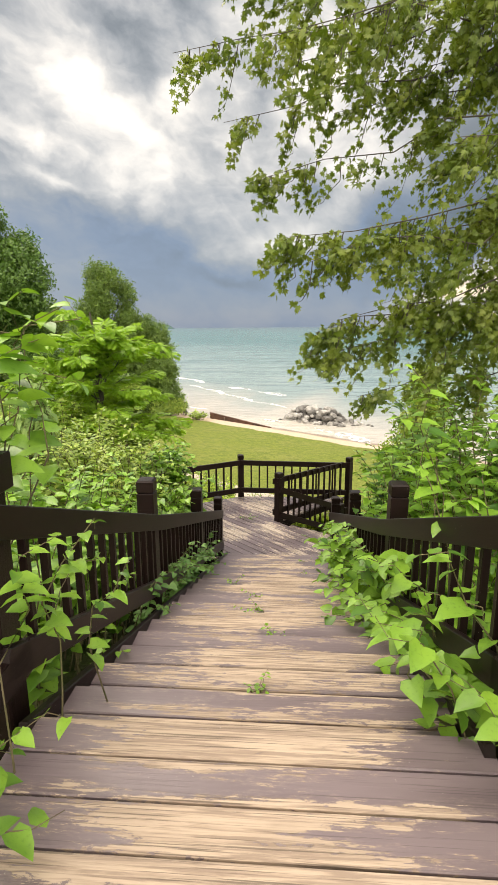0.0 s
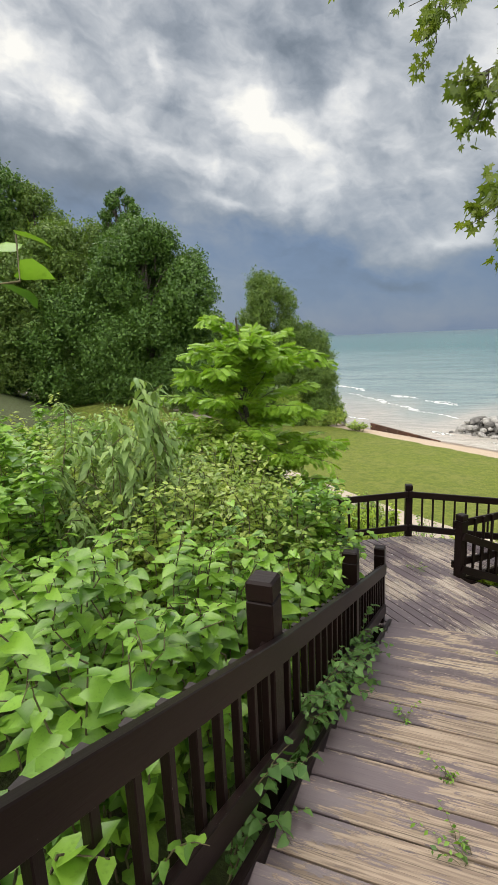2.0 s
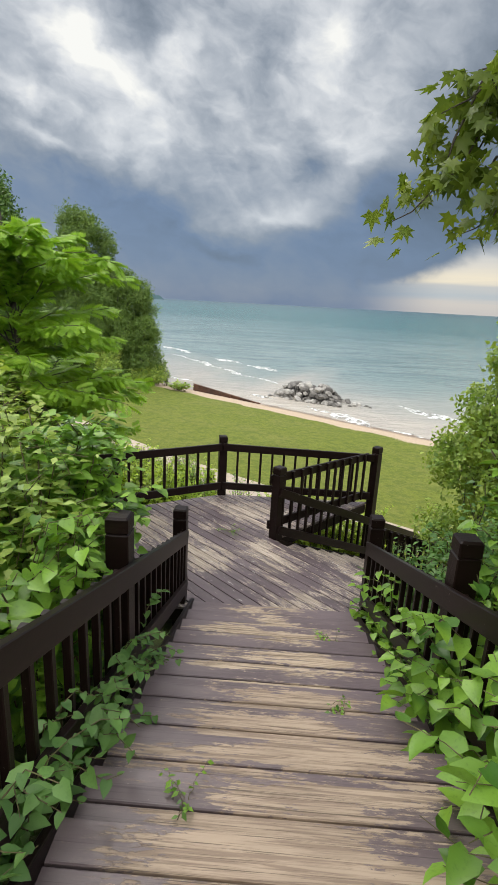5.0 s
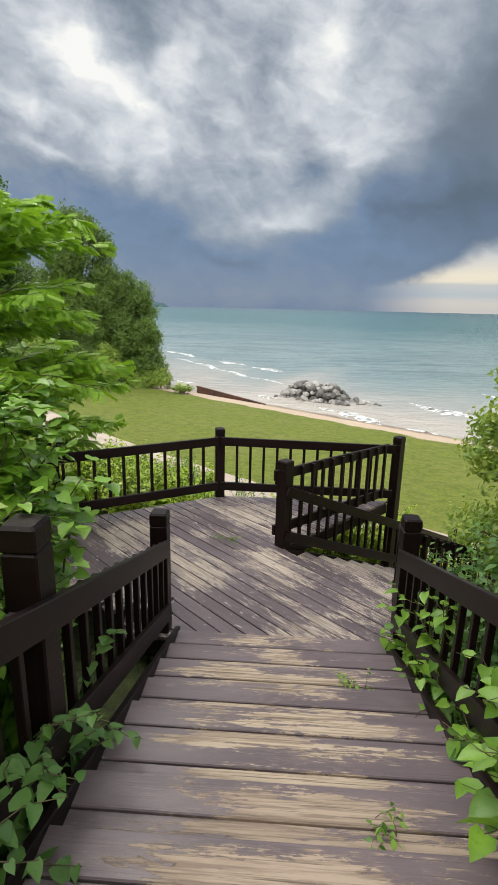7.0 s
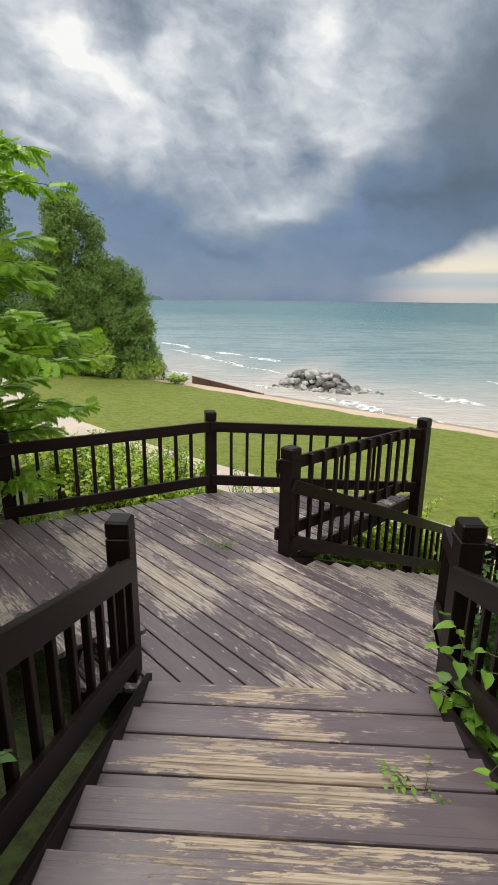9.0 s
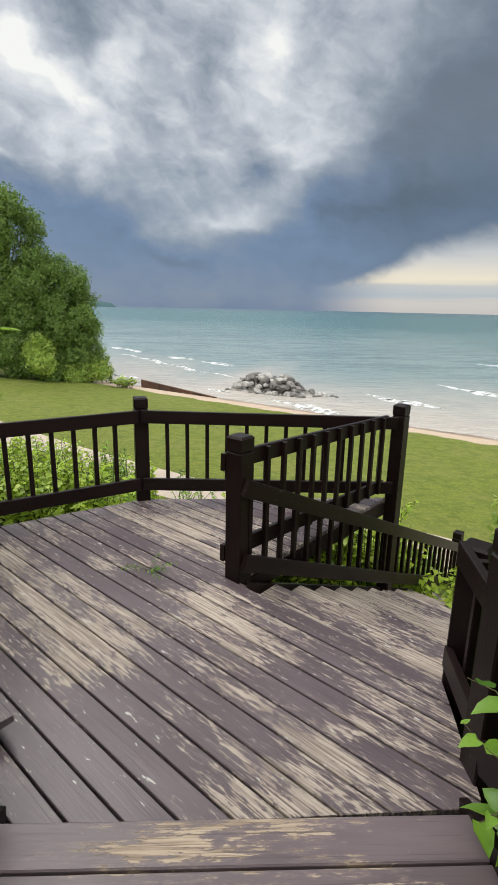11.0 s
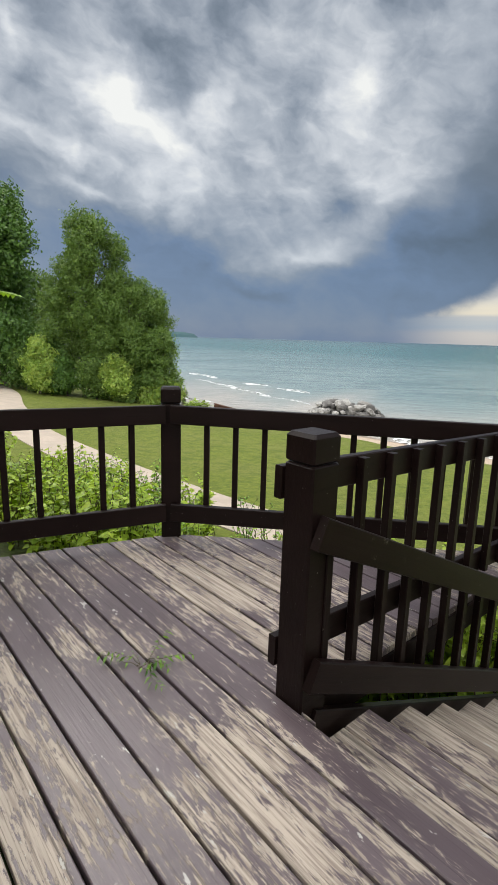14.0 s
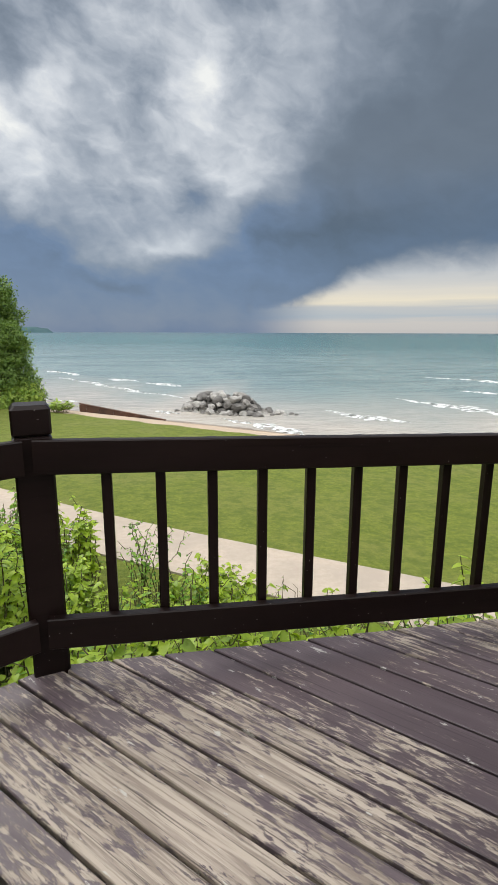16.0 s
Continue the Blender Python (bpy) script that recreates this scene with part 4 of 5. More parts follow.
FOAM = broken_foam()
for s0, t0, t1, wide, seed, slant in ((35.0, -60, -40, 0.8, 1, 0.0), (35.2, -25.5, -16.5, 1.2, 3, -0.33), (34.0, -17, -3, 0.8, 4, -0.03), (34.4, -4, 40, 0.6, 5, 0.0), (42.7, -20.8, -14.2, 1.3, 6, -0.45), (49.8, -18, -6, 1.9, 7, -0.6), (46.0, -7, 8, 1.5, 8, -0.2), (52.6, -46, -40, 1.2, 9, -0.15), (54.0, -53, -47.5, 1.2, 10, -0.2), (48.5, -60, -34, 0.8, 11, -0.3), (38.5, -48, -40, 0.9, 12, -0.1), (60.0, -14, 4, 1.2, 13, -0.3), (75.0, -20, -6, 1.2, 14, -0.3), (37.6, -31.5, -29, 0.8, 15, 0.2), (58.0, -70, -60, 1.2, 16, -0.2)):
    vs, fs = foam(s0, t0, t1, wide * 1.5, seed, slant)
    tagged(new("foam", mesh_of("foam", vs, fs, FOAM, True)), "white foam crest of a small breaking wave", "foam", kind="stuff")


def headland():
    vs, fs = [], []
    n = 60
    for i in range(n + 1):
        a = radians(-10.0 - 34.0 * i / n)
        d = 2500.0
        h = 24 * min(1.0, (i / 5) ** 0.5) + 3.0 * math.sin(i * 0.9) + 2.0 * math.sin(i * 2.3) + i * 0.5
        for dd, z in ((0, -6), (10, h * 0.75), (120, h)):
            vs.append(((d + dd) * math.sin(a), (d + dd) * math.cos(a), z if i else -6))
    for i in range(n):
        fs += [(i * 3 + k, i * 3 + k + 1, i * 3 + k + 4, i * 3 + k + 3) for k in (0, 1)]
    m = rough_stuff("far_wooded_shore", (0.05, 0.10, 0.11), (0.07, 0.125, 0.13), (0.05, 0.09, 0.11), 0.05, 1.0, 0.2, 0.5)
    tagged(new("backdrop", mesh_of("backdrop", vs, fs, m, True)), "distant wooded headland across the bay", "headland", kind="structure")


headland()

# ---------------------------------------------------------------- far trees
def lobes(n, rx, ry, z0, z1, r0, r1, seed, taper=0.6):
    r = np.random.default_rng(seed)
    out = []
    for i in range(n):
        f = (i + 0.5) / n
        a = r.uniform(0, 6.28)
        k = (1 - taper * f) * math.sqrt(r.uniform(0.15, 1))
        out.append((rx * k * math.cos(a), ry * k * math.sin(a), z0 + (z1 - z0) * f, r0 + (r1 - r0) * f * r.uniform(0.8, 1.2)))
    return out


def dome(n, rx, ry, z0, z1, r0, r1, seed, wide=0.38):
    """Lobes over a rounded crown, widest at the given share of its height, most of them near its outside."""
    r = np.random.default_rng(seed)
    out = []
    for i in range(n):
        f = (i + 0.5) / n
        a = i * 2.4 + r.normal(0, 0.35)
        q = (f - wide) / (1 - wide) if f > wide else (wide - f) / wide * 0.72
        k = math.sqrt(max(0.04, 1 - q * q)) * (0.15 + 0.85 * math.sqrt(r.uniform(0, 1))) * r.uniform(0.85, 1.12)
        out.append((rx * k * math.cos(a), ry * k * math.sin(a), z0 + (z1 - z0) * f, (r0 + (r1 - r0) * f) * r.uniform(0.75, 1.25)))
    return out


GZ = ground_z
for k, (x, y, h, m_) in enumerate(((-14.0, 46.6, 3.0, MIDLEAF), (-16.4, 46.9, 3.4, DARKLEAF), (-10.9, 46.9, 2.6, MIDLEAF), (-9.0, 47.2, 2.0, SHRUB), (-19.8, 47.4, 3.6, MIDLEAF), (-12.9, 47.2, 3.4, DARKLEAF), (-24.6, 48.6, 4.0, MIDLEAF), (-17.6, 48.0, 4.6, DARKLEAF))):
    crown_tree(x, y, ground_z(x, y), h, lobes(6, 1.3, 0.9, 0.5, h - 0.8, 1.0, 0.8, 60 + k), 1700, 0.25, m_, "leafy shrub under the trees at the lawn's edge", "shrub", 0.08)
crown_tree(-15.0, 48.5, GZ(-15.0, 48.5), 13.6, dome(44, 3.0, 2.4, 2.0, 13.0, 1.2, 0.75, 5, 0.40), 20000, 0.22, MIDLEAF, "tall loose poplar with airy grey-green crown", gap=0.15, airy=0.24)
crown_tree(-12.6, 48.6, GZ(-12.6, 48.6), 9.4, dome(36, 3.4, 2.4, 1.8, 8.7, 1.2, 0.8, 6), 17000, 0.22, MIDLEAF, "mid-sized green tree at the lawn's edge", gap=0.15, airy=0.22)
crown_tree(-9.7, 47.6, GZ(-9.7, 47.6), 5.8, dome(12, 1.5, 1.4, 1.2, 5.2, 1.05, 0.8, 7), 3600, 0.24, MIDLEAF, "rounded dense green tree by the beach", gap=0.35)
crown_tree(-12.2, 46.2, GZ(-12.2, 46.2), 3.6, lobes(6, 1.3, 1.0, 0.8, 2.9, 1.0, 0.8, 8), 1800, 0.27, SHRUB, "bright green shrub at the lawn's edge", "shrub", 0.1)
crown_tree(-18.2, 46.3, GZ(-18.2, 46.3), 4.6, lobes(7, 1.2, 1.0, 0.8, 4.0, 1.0, 0.6, 9), 1800, 0.27, SHRUB, "pale green young tree at the lawn's edge", "shrub", 0.1)
crown_tree(-22.0, 48.3, GZ(-22, 48.3), 6.4, lobes(9, 2.4, 1.8, 1.2, 5.2, 1.6, 1.2, 10), 3000, 0.3, DARKLEAF, "dull dark brown-green shrub thicket", "shrub", 0.15)
crown_tree(-27.5, 51.0, GZ(-27.5, 51), 7.0, lobes(9, 3.2, 1.8, 1.4, 5.6, 1.9, 1.4, 12), 3000, 0.32, DARKLEAF, "dark green thicket below the wood", "shrub", 0.15)
crown_tree(-31.4, 55.0, GZ(-31.4, 55), 21.0, dome(60, 7.4, 5.8, 2.0, 19.2, 2.5, 1.8, 13, 0.42), 42000, 0.42, DARKLEAF, "large dense dark green maple with domed crown", trunk=0.5, gap=0.85, airy=0.20)
crown_tree(-35.6, 58.0, GZ(-35.6, 58), 25.0, dome(48, 3.4, 3.4, 4.0, 24.2, 1.5, 0.7, 14, 0.30), 18000, 0.34, DARKLEAF, "dark narrow spruce rising above the wood", "spruce_tree", 0.35, gap=0.5)
crown_tree(-29.0, 66.0, GZ(-29, 66), 13.0, dome(18, 3.6, 3.5, 2.5, 11.5, 1.9, 1.4, 15), 5000, 0.4, MIDLEAF, "green tree behind the lawn", gap=0.3)
wood_spots = ((-42, 54, 21.0, 16), (-47, 57, 27.5, 17), (-52, 54, 29.5, 18), (-46, 48, 17.0, 19), (-57, 51, 32.0, 20), (-53, 45, 20.0, 21), (-62, 46, 33.0, 22), (-58, 40, 23.0, 23), (-38.5, 52, 14.0, 24), (-66, 38, 28, 25), (-41, 61, 22, 26))
for x, y, h, sd in wood_spots:
    crown_tree(x, y, GZ(x, y), h, dome(34, 5.2, 4.8, 2.0, h - 1.6, 2.7, 1.5, sd, 0.35), 17000, 0.46, MIDLEAF if sd % 3 else DARKLEAF, "tall leafy tree of the dense wood", trunk=0.4, gap=0.9, airy=0.24)
for k in range(9):
    x, y = -37 - 4.5 * k, 51.5 - 1.6 * k + 1.2 * (k % 2)
    crown_tree(x, y, GZ(x, y), 4.5, lobes(7, 2.4, 1.4, 0.8, 3.6, 1.5, 1.1, 40 + k), 2000, 0.34, DARKLEAF, "low dark undergrowth at the wood's edge", "undergrowth", 0.12)

# ---------------------------------------------------------------- bushes beside the stair
KN = "big heart-shaped bright green knotweed leaves on arching stems"
SH = "mixed shrub with small green leaves beside the stairs"
for x, y, top, n, sp in ((-1.75, 2.9, 3.35, 12, 0.55), (-1.9, 3.9, 3.15, 14, 0.6), (-1.75, 4.7, 3.0, 14, 0.55), (-2.5, 4.6, 3.3, 16, 0.7), (-2.3, 5.4, 3.25, 16, 0.7), (-1.7, 5.6, 2.9, 14, 0.55), (-3.2, 5.2, 3.2, 14, 0.8), (-3.6, 4.2, 3.2, 12, 0.8), (-1.65, 6.4, 2.65, 13, 0.5), (-1.6, 7.2, 2.3, 12, 0.5), (-2.8, 3.4, 3.2, 12, 0.7), (-2.2, 6.3, 2.9, 13, 0.6)):
    clump(x, y, top, int(n * 1.5), sp, label=KN, spacing=0.075, size=0.165, droop=0.07, flat=0.22, group="knotweed clumps")
for x, y, top, n, sp in ((-2.0, 7.3, 3.0, 20, 0.75), (-1.75, 8.0, 2.6, 18, 0.6), (-2.7, 8.0, 3.0, 18, 0.9), (-2.9, 6.6, 3.2, 18, 0.8), (-3.8, 7.4, 3.3, 20, 1.0), (-3.4, 9.2, 2.8, 20, 0.9), (-4.6, 8.8, 3.0, 20, 1.1), (-4.6, 6.2, 3.2, 20, 1.1), (-2.6, 9.0, 2.5, 16, 0.6), (-4.0, 10.6, 2.7, 20, 1.0), (-5.6, 7.6, 3.1, 20, 1.2), (-5.6, 10.4, 3.0, 20, 1.2), (-3.9, 11.9, 2.0, 18, 0.9), (-6.8, 9.0, 3.1, 20, 1.3), (-3.3, 11.2, 1.9, 14, 0.6)):
    pick = int(abs(x * 31 + y * 17)) % 4
    clump(x, y, top + 0.22 + (0.0, 0.12, -0.1, 0.2)[pick], int(n * 1.9), sp * 1.1, (OVAL, HEART, OVAL, NARROW)[pick], (0.14, 0.15, 0.125, 0.17)[pick], 0.046, (SHRUB, KNOT, SHRUB, ELDER)[pick], SH, "shrub", start=0.2, droop=(0.2, 0.08, 0.15, 0.5)[pick], count=2, loose=0.06, flat=0.32)
# the taller elder and the sun-paled leafy stems
clump(-3.3, 7.1, 4.4, 9, 0.45, NARROW, 0.22, 0.05, ELDER, "tall elder with hanging grey-green leaflets", "elder_bush", droop=0.7, count=2)
clump(-3.7, 6.6, 3.95, 18, 0.75, NARROW, 0.20, 0.05, ELDER, "leafy elder with hanging narrow leaflets", "elder_bush", droop=0.6, count=2)
clump(-4.6, 5.4, 3.1, 26, 0.9, NARROW, 0.10, 0.2, DRYSTEM, "tangle of dry brown twigs and dead grass", "dry_tangle", thick=0.006)
clump(-5.8, 5.0, 3.2, 26, 1.1, NARROW, 0.10, 0.2, DRYSTEM, "tangle of dry brown twigs and dead grass", "dry_tangle", thick=0.006)
for x, y, top in ((-7.5, 6.0, 3.1), (-8.8, 8.0, 3.0), (-7.6, 11.0, 3.0), (-10.5, 10.0, 2.9), (-9.5, 13.0, 2.2), (-7.2, 14.2, 2.0), (-12.0, 14.5, 1.8), (-14.0, 12.0, 2.6), (-6.2, 12.8, 2.4), (-11.5, 7.0, 3.2)):
    clump(x, y, top + 0.3, 46, 1.7, OVAL, 0.16, 0.07, SHRUB, "broad mixed green shrub on the slope", "shrub", count=2, loose=0.08, droop=0.2)

# the yellow-green tree beyond the deck
def feather_tree():
    t = thing("young_walnut_tree", "young walnut tree with layered yellow-green feathery leaves", "tree", pose(-4.15, 12.5, GZ(-4.15, 12.5)))
    z0 = GZ(-4.15, 12.5)
    lines, pos, fwd, up, sz = [], [], [], [], []
    trunk = np.array([(0, 0, -0.2), (0.1, 0, 1.4), (0.05, 0.1, 2.8), (0.0, 0.0, 4.6), (-0.1, 0.0, 5.4)])
    lines.append((trunk, 0.09, 0.02))
    for k in range(84):
        f = 0.20 + 0.80 * k / 84
        h = f * 4.85
        a = k * 2.4 + rng.normal(0, 0.3)
        r = 2.2 * (1 - 0.45 * ((f - 0.35) / 0.65) ** 2 if f > 0.35 else 0.75 + 0.25 * f / 0.35) * rng.uniform(0.75, 1.08)
        tip = np.array([r * math.cos(a), r * math.sin(a), h + 0.45 - 0.1 * r + rng.normal(0, 0.28)])
        b = arch((0, 0, h - 0.25), tip, 0.03, 7, 0.02)
        lines.append((b, 0.014, 0.004))
        for q in range(76):
            u = rng.uniform(0.12, 1.0)
            i = min(int(u * 6), 5)
            p = b[i] * (1 - (u * 6 - i)) + b[i + 1] * (u * 6 - i)
            w = unit(b[i + 1] - b[i])
            s = 1 if q % 2 else -1
            pos.append(p), fwd.append(w * 0.7 + s * np.array([-w[1], w[0], 0]) * rng.uniform(0.3, 1.2) + np.array([0, 0, rng.uniform(-0.55, 0.25)]))
            up.append(np.array([0, 0, 1.0]) + rng.normal(0, 0.5, 3)), sz.append(rng.uniform(0.22, 0.38))
    part("trunk", tubes("trunk", lines[:1], BARK, 8), t)
    tagged(part("branchwork", tubes("branchwork", lines[1:], BARK, 5), t), kind="stuff")
    tagged(part("crown", leaves("crown", PINNATE, pos, fwd, up, sz, SUMAC), t), kind="stuff")


feather_tree()

# right of the stair
for x, y, top, n, sp in ((1.75, 1.6, 3.75, 12, 0.5), (1.6, 2.6, 3.6, 14, 0.5), (1.65, 3.5, 3.6, 16, 0.6), (1.75, 4.4, 3.6, 16, 0.6), (1.7, 5.2, 3.5, 14, 0.55), (1.85, 6.0, 3.6, 18, 0.65), (2.4, 5.2, 4.3, 18, 0.7), (2.5, 4.0, 4.3, 16, 0.7), (1.85, 6.9, 3.2, 16, 0.6), (2.5, 6.6, 4.2, 18, 0.8), (2.4, 7.8, 3.6, 18, 0.7), (2.6, 2.8, 4.2, 14, 0.7), (3.3, 5.8, 4.6, 18, 0.9), (3.1, 8.2, 3.4, 16, 0.8), (3.4, 7.0, 4.4, 16, 0.9)):
    clump(x, y, top, int(n * 1.5), sp, label=KN, spacing=0.075, size=0.165, droop=0.07, flat=0.22, group="knotweed clumps")
for x, y, top, n, sp in ((1.9, 8.0, 2.2, 18, 0.5), (2.0, 9.0, 1.55, 20, 0.5), (2.6, 9.4, 1.7, 20, 0.6), (3.4, 8.4, 2.2, 18, 0.9), (2.3, 10.1, 1.1, 20, 0.5), (3.6, 10.0, 1.8, 20, 0.8), (1.95, 10.1, 0.85, 14, 0.3)):
    clump(x, y, top, n, sp, OVAL, 0.12, 0.06, VINE, SH, "shrub", count=2, loose=0.04)


def sprig(points, label, mat=None, size=0.15, spacing=0.10, name="vine_shoot", template=HEART, thick=0.006, start=0.1, **more):
    return leafy(label, name, [np.array(p, float) for p in points], template, size, spacing, mat or KNOT, STEM, start, 0.2, "vine", "vines on the railings", thick, **more)


VL = "climbing vine with heart-shaped leaves hanging on the railing"
for x, y, reach, n in ((0.92, 2.2, 0.25, 6), (0.95, 2.9, 0.30, 8), (0.98, 3.7, 0.38, 10), (1.0, 4.4, 0.5, 12), (1.02, 5.2, 0.62, 16), (1.06, 6.0, 0.35, 11), (1.09, 6.7, 0.42, 15), (1.12, 7.5, 0.16, 8), (1.16, 8.4, 0.2, 9), (1.2, 9.2, 0.16, 8)):
    ly = y - 9.55
    nz = slope_z(ly)
    shoots = []
    for _ in range(n):
        z1 = nz + rng.uniform(0.05, 0.85)
        tip = (x - reach * rng.uniform(0.2, 1.0), y + rng.uniform(-0.45, 0.45), max(z1 - rng.uniform(0.0, 0.35), nz + 0.03))
        shoots.append(arch((x + 0.18, y + rng.uniform(-0.2, 0.2), nz - 0.2), tip, 0.15, 7))
    sprig(shoots, VL, KNOT, 0.15 if y < 7 else 0.12, 0.085)
for y, n, mat in ((3.1, 2, KNOT), (4.2, 5, VINE), (5.1, 10, VINE), (5.7, 12, VINE), (6.3, 10, VINE), (6.9, 8, VINE), (7.5, 5, VINE)):
    nz = slope_z(y - 9.55)
    x = -1.19 + 0.035 * y
    shoots = []
    for _ in range(n):
        tip = (x + rng.uniform(0.05, 0.35), y + rng.uniform(-0.35, 0.35), nz + rng.uniform(0.04, 0.5))
        shoots.append(arch((x - 0.15, y + rng.uniform(-0.2, 0.2), nz - 0.3), tip, 0.2, 7))
    sprig(shoots, VL, mat, 0.085, 0.05)
for x, y, n in ((-1.22, 6.7, 10), (-1.2, 7.2, 12), (-1.15, 7.7, 8)):
    nz = slope_z(y - 9.55)
    sprig([arch((x - 0.3, y, nz - 0.4), (x + rng.uniform(-0.05, 0.22), y + rng.uniform(-0.35, 0.3), nz + rng.uniform(0.8, 1.35)), 0.1, 7) for _ in range(n)], VL, KNOT, 0.14, 0.085)
# tall shoots close to the top of the stair
HEAD = "tall knotweed shoots at the stair head"
sprig([arch((-1.45, 1.7, 2.2), (-1.0, 2.0, 4.55), 0.05), arch((-1.5, 2.4, 2.0), (-1.2, 3.1, 4.75), 0.05), arch((-1.5, 2.0, 2.0), (-1.25, 2.5, 4.35), 0.05)], HEAD, size=0.16, spacing=0.13)
sprig([arch((-1.3, 1.5, 2.2), (-0.98, 1.7, 3.0), 0.1), arch((-1.25, 2.1, 2.2), (-0.95, 2.6, 3.3), 0.1)], HEAD, size=0.12, spacing=0.09)
sprig([arch((1.35, 1.0, 2.6), (0.55, 1.25, 5.1), 0.08), arch((1.4, 1.2, 2.6), (0.95, 1.6, 4.8), 0.05), arch((1.2, 1.2, 2.6), (0.72, 1.9, 3.15), 0.2), arch((1.2, 1.6, 2.6), (0.75, 2.2, 3.05), 0.2), arch((1.25, 1.0, 2.6), (0.9, 1.7, 3.5), 0.15), arch((1.25, 1.9, 2.5), (0.8, 2.5, 3.2), 0.2)], HEAD, size=0.14, spacing=0.09)

sprig([arch((-1.2, 1.2, 2.3), (-0.66, 1.35, 3.02), 0.15), arch((-1.2, 1.35, 2.3), (-0.72, 1.6, 3.15), 0.15)], HEAD, size=0.11, spacing=0.075)
for tips, lean, size_ in (
        (((-1.04, 2.25, 4.73), (-0.98, 2.5, 4.67), (-0.97, 2.18, 4.52), (-0.96, 2.63, 4.46), (-1.16, 2.3, 4.58), (-1.15, 2.64, 4.37)), -0.45, 0.17),
        (((-0.83, 1.88, 3.76), (-0.75, 2.07, 3.71), (-0.63, 2.13, 3.52)), -0.25, 0.1),
        (((0.74, 2.93, 4.05), (0.89, 3.53, 4.26), (0.45, 2.23, 3.3), (0.47, 2.0, 3.35)), 0.55, 0.15),
):
    sprig([arch((x + lean, y + 0.25 * math.sin(9 * x), GZ(x, y)), (x, y, z), 0.06) for x, y, z in tips], HEAD, size=size_, spacing=size_ * 0.55, start=0.66)
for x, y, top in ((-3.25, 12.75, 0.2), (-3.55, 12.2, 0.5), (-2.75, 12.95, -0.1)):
    clump(x, y, top, 22, 0.45, HEART, 0.13, 0.07, KNOT_SUNLIT, "bright green knotweed beside the deck", group="knotweed clumps")

# ---------------------------------------------------------------- overhanging maple
def overhang():
    t = thing("maple_tree", "maple with long branches hanging over the stairs", "tree", pose(5.6, 6.4, GZ(5.6, 6.4)))
    z0 = GZ(5.6, 6.4)
    o = np.array([5.6, 6.4, z0])
    lines = [(np.array([(0, 0, -0.3), (0.1, 0, 2.5), (0, 0.1, 5.0), (0.2, 0, 9.0), (0.1, 0.1, 12.0)]), 0.22, 0.07)]
    pos, fwd, up, sz = [], [], [], []
    limb_tips = ((-0.75, 6.9, 6.75, 8.6), (-0.25, 6.6, 6.05, 8.0), (-0.1, 5.8, 5.25, 7.2), (0.15, 5.6, 4.95, 6.6), (0.35, 6.2, 4.25, 6.2), (-0.3, 5.6, 7.0, 8.8), (0.6, 7.1, 6.9, 8.9), (0.9, 5.8, 5.2, 7.0), (1.2, 6.6, 4.4, 6.4), (1.5, 5.2, 6.0, 7.8), (1.9, 6.0, 4.6, 6.8), (2.3, 6.8, 5.6, 7.6), (1.2, 7.4, 7.4, 9.2), (0.2, 7.6, 8.0, 9.4), (2.2, 5.0, 7.2, 8.6), (1.6, 7.2, 5.0, 7.2), (2.9, 6.0, 4.4, 6.8), (3.2, 7.4, 5.2, 7.4), (2.6, 8.0, 4.0, 6.6), (0.0, 7.0, 7.4, 9.0), (0.9, 6.4, 7.6, 9.2), (-1.35, 6.9, 7.5, 9.2), (-1.8, 6.9, 8.6, 10.0), (-0.9, 6.8, 8.5, 10.0), (-0.4, 6.2, 8.0, 9.6), (0.5, 6.0, 8.6, 10.0), (1.5, 6.6, 8.6, 10.0), (2.0, 5.6, 8.6, 10.0), (2.6, 6.6, 7.0, 9.0), (1.9, 7.6, 6.4, 8.4), (3.0, 5.2, 6.2, 8.0), (0.50, 6.3, 4.0, 6.4), (0.92, 6.5, 3.45, 5.8), (0.62, 6.1, 4.4, 6.8))
    for x, y, z, zm in limb_tips:
        tip = np.array([x + 0.22, y, z + 0.24]) - o
        foot = np.array([0.05, 0.05, min(tip[2] + 2.6, 11.3)])
        b = arch(foot, tip, 0.14, 12, 0.02)
        lines.append((b, 0.026, 0.003))
        for q in range(36):
            u = rng.uniform(0.25, 1.0) ** 0.7
            i = min(int(u * 11), 10)
            p0 = b[i] * (1 - (u * 11 - i)) + b[i + 1] * (u * 11 - i)
            w = unit(b[i + 1] - b[i])
            side = np.array([-w[1], w[0], 0]) * (1 if q % 2 else -1)
            ln = rng.uniform(0.2, 0.75) * (1.15 - 0.55 * u)
            e = p0 + (w * 0.6 + side * rng.uniform(0.2, 0.9) + np.array([0, 0, rng.uniform(-1.6, -0.15)])) * ln
            tw = arch(p0, e, 0.02, 5, 0.03)
            lines.append((tw, 0.006, 0.002))
            for _ in range(int(32 * ln / 0.4) + 8):
                v = rng.uniform(0.15, 1.05)
                p = p0 * (1 - v) + e * v + rng.normal(0, 0.045, 3)
                pos.append(p)
                fwd.append(unit(e - p0) * 0.6 + rng.normal(0, 0.5, 3) + np.array([0, 0, -0.55]))
                up.append(np.array([0, 0, 1.0]) + rng.normal(0, 0.55, 3))
                sz.append(rng.uniform(0.045, 0.085))
    part("trunk", tubes("trunk", lines[:1], BARK, 8), t)
    tagged(part("branchwork", tubes("branchwork", lines[1:], BARK, 5), t), kind="stuff")
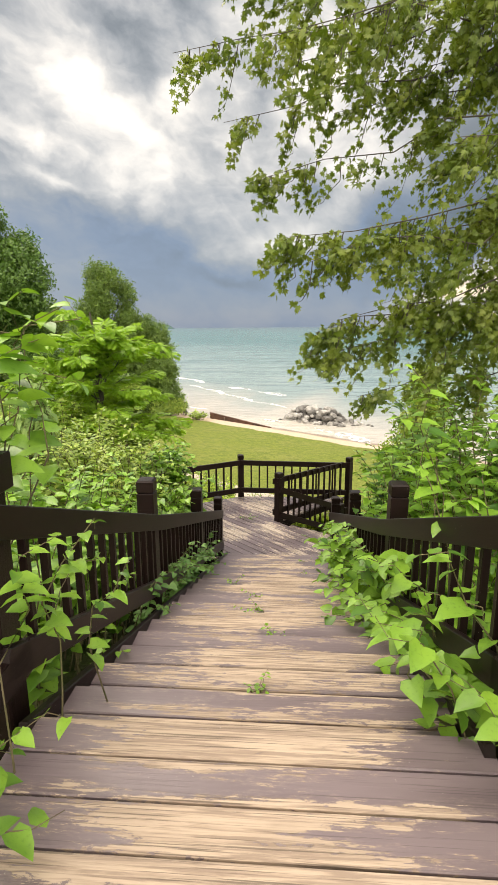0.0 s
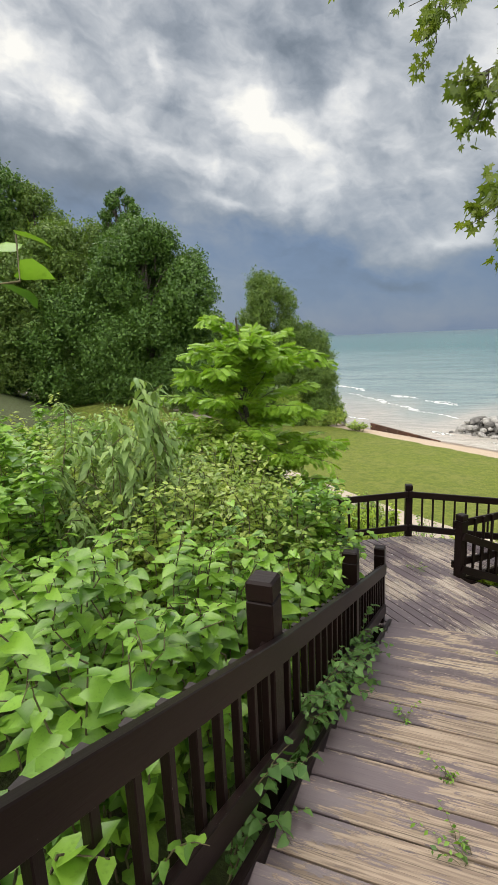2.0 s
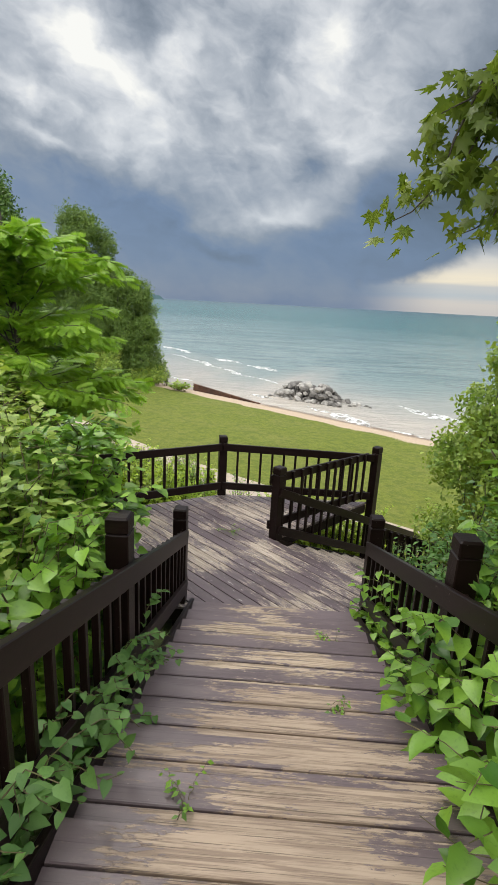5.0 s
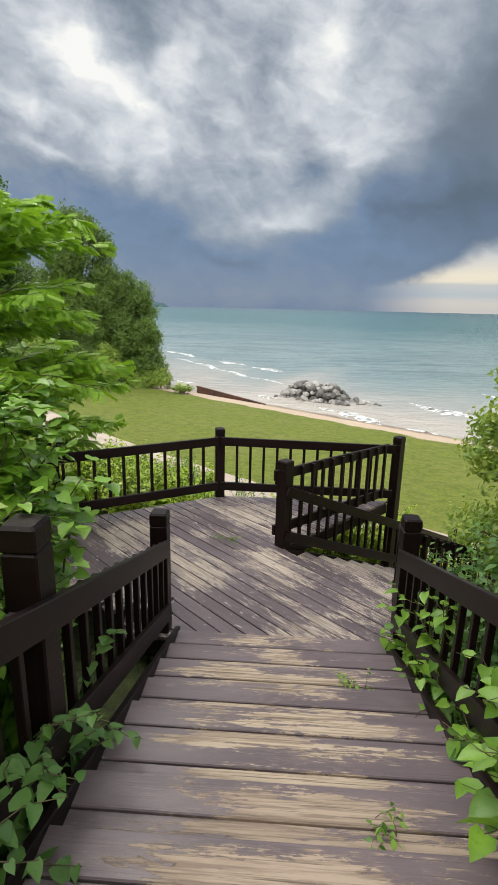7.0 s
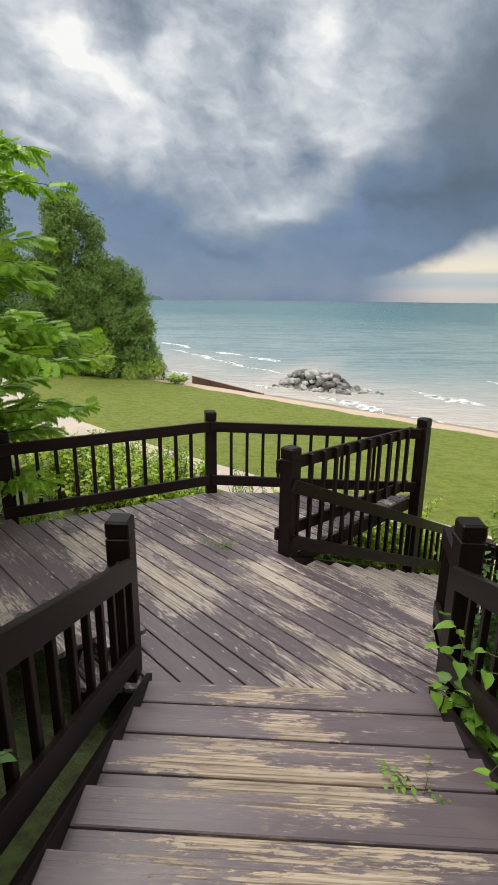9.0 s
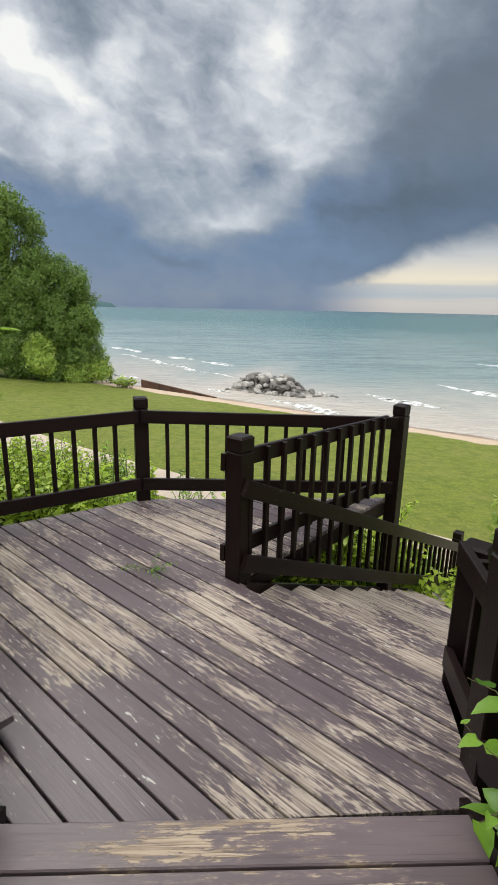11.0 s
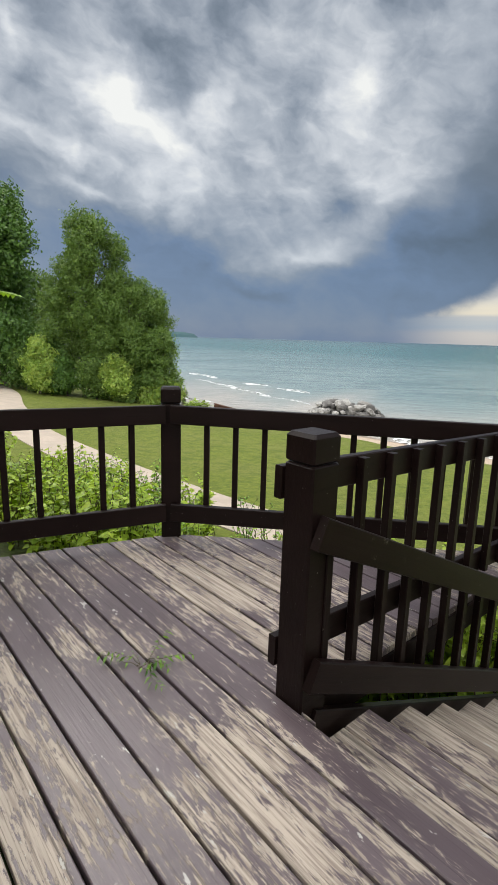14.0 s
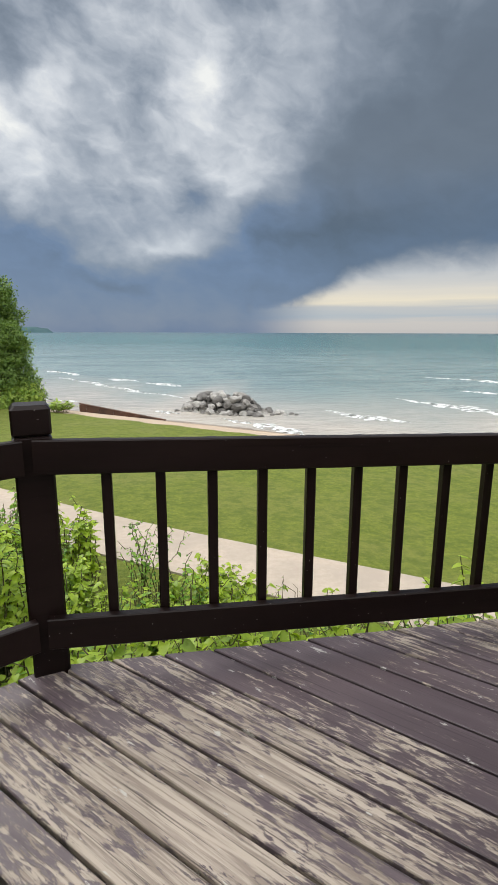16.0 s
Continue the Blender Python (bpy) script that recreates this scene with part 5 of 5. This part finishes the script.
    tagged(part("crown", leaves("crown", MAPLE_T, pos, fwd, up, sz, MAPLE), t), kind="stuff")


overhang()
# a slender tree beside the lower flight
crown_tree(3.3, 11.2, GZ(3.3, 11.2), 6.1, lobes(18, 0.75, 0.75, 1.9, 5.6, 0.6, 0.36, 77, 0.35), 5200, 0.115, SHRUB, "slender young tree with hanging leaves beside the lower steps", "young_tree", 0.04, None, None, 0.15)

# ---------------------------------------------------------------- below the deck
# most of these leaves carry the colour brightened as if by sun
for k in range(130):
    s, t = rng.uniform(10.6, 14.3), rng.uniform(-17.0, -4.0)
    p = S_DIR * s + T_DIR * t
    if p.y < 13.75 and p.x > -2.5:
        continue
    if p.y < 13.2 + (p.x + 0.7) * 0.55 + 0.4 and p.x < -0.7:
        continue
    gz = GZ(p.x, p.y)
    top = min(gz + rng.uniform(0.95, 1.5) + (0.4 if p.x < -1.8 else 0.0), -0.12)
    clump(p.x, p.y, top, 16, 0.6, HEART if k % 4 else OVAL, 0.13 if k % 4 else 0.10, 0.065, KNOT_SUNLIT if k % 4 else KNOT, "low bright green knotweed below the deck", group="knotweed clumps")
for k in range(26):
    u, v = rng.uniform(0.8, 6.5), rng.uniform(0.35, 1.6)
    x, y = on_lower(u, v)
    if y > 13.0 and x < 2.4:
        continue
    gz = GZ(x, y)
    top = min(gz + rng.uniform(0.5, 0.9), -0.45)
    clump(x, y, top, 8, 0.4, label="low green knotweed beside the lower steps", size=0.12, group="knotweed clumps")
for k in range(16):
    u, v = rng.uniform(0.8, 7.5), rng.uniform(-3.2, -2.0)
    x, y = on_lower(u, v)
    gz = GZ(x, y)
    clump(x, y, gz + rng.uniform(0.9, 1.5), 9, 0.5, label="green knotweed beside the lower steps", size=0.13, group="knotweed clumps")
for k in range(24):
    x, y = -0.6 + 0.145 * k, 13.95 + 0.55 * rng.uniform(0, 1)
    clump(x, y, rng.uniform(-0.55, -0.2), 14, 0.45, HEART, 0.12, 0.065, KNOT_SUNLIT, "low bright green knotweed below the deck", group="knotweed clumps")
clump(1.2, 15.9, -0.95, 9, 0.5, NARROW, 0.07, 0.16, SHRUB, "thin bare-twigged shrub below the deck", "twiggy_shrub", thick=0.006)
# weeds growing up between the planks
for x, y, z in ((-0.45, 11.75, 0.0),):
    clump(x, y, z + 0.06, 8, 0.08, NARROW, 0.045, 0.02, KNOT, "small weed growing between deck planks", "weed", base_z=z, thick=0.002)
for k, x in ((3, 0.75), (12, 0.05), (14, 0.12), (16, 0.25), (19, 0.2), (7, 0.6), (10, -0.3)):
    y = -0.10 - GOING * (k - 1) - 0.19
    q = MS @ Vector((x - 0.19, y, k * RISE))
    clump(q.x, q.y, q.z + 0.07, 7, 0.12, OVAL, 0.042, 0.03, KNOT, "small weed growing between stair planks", "weed", base_z=q.z, thick=0.002)
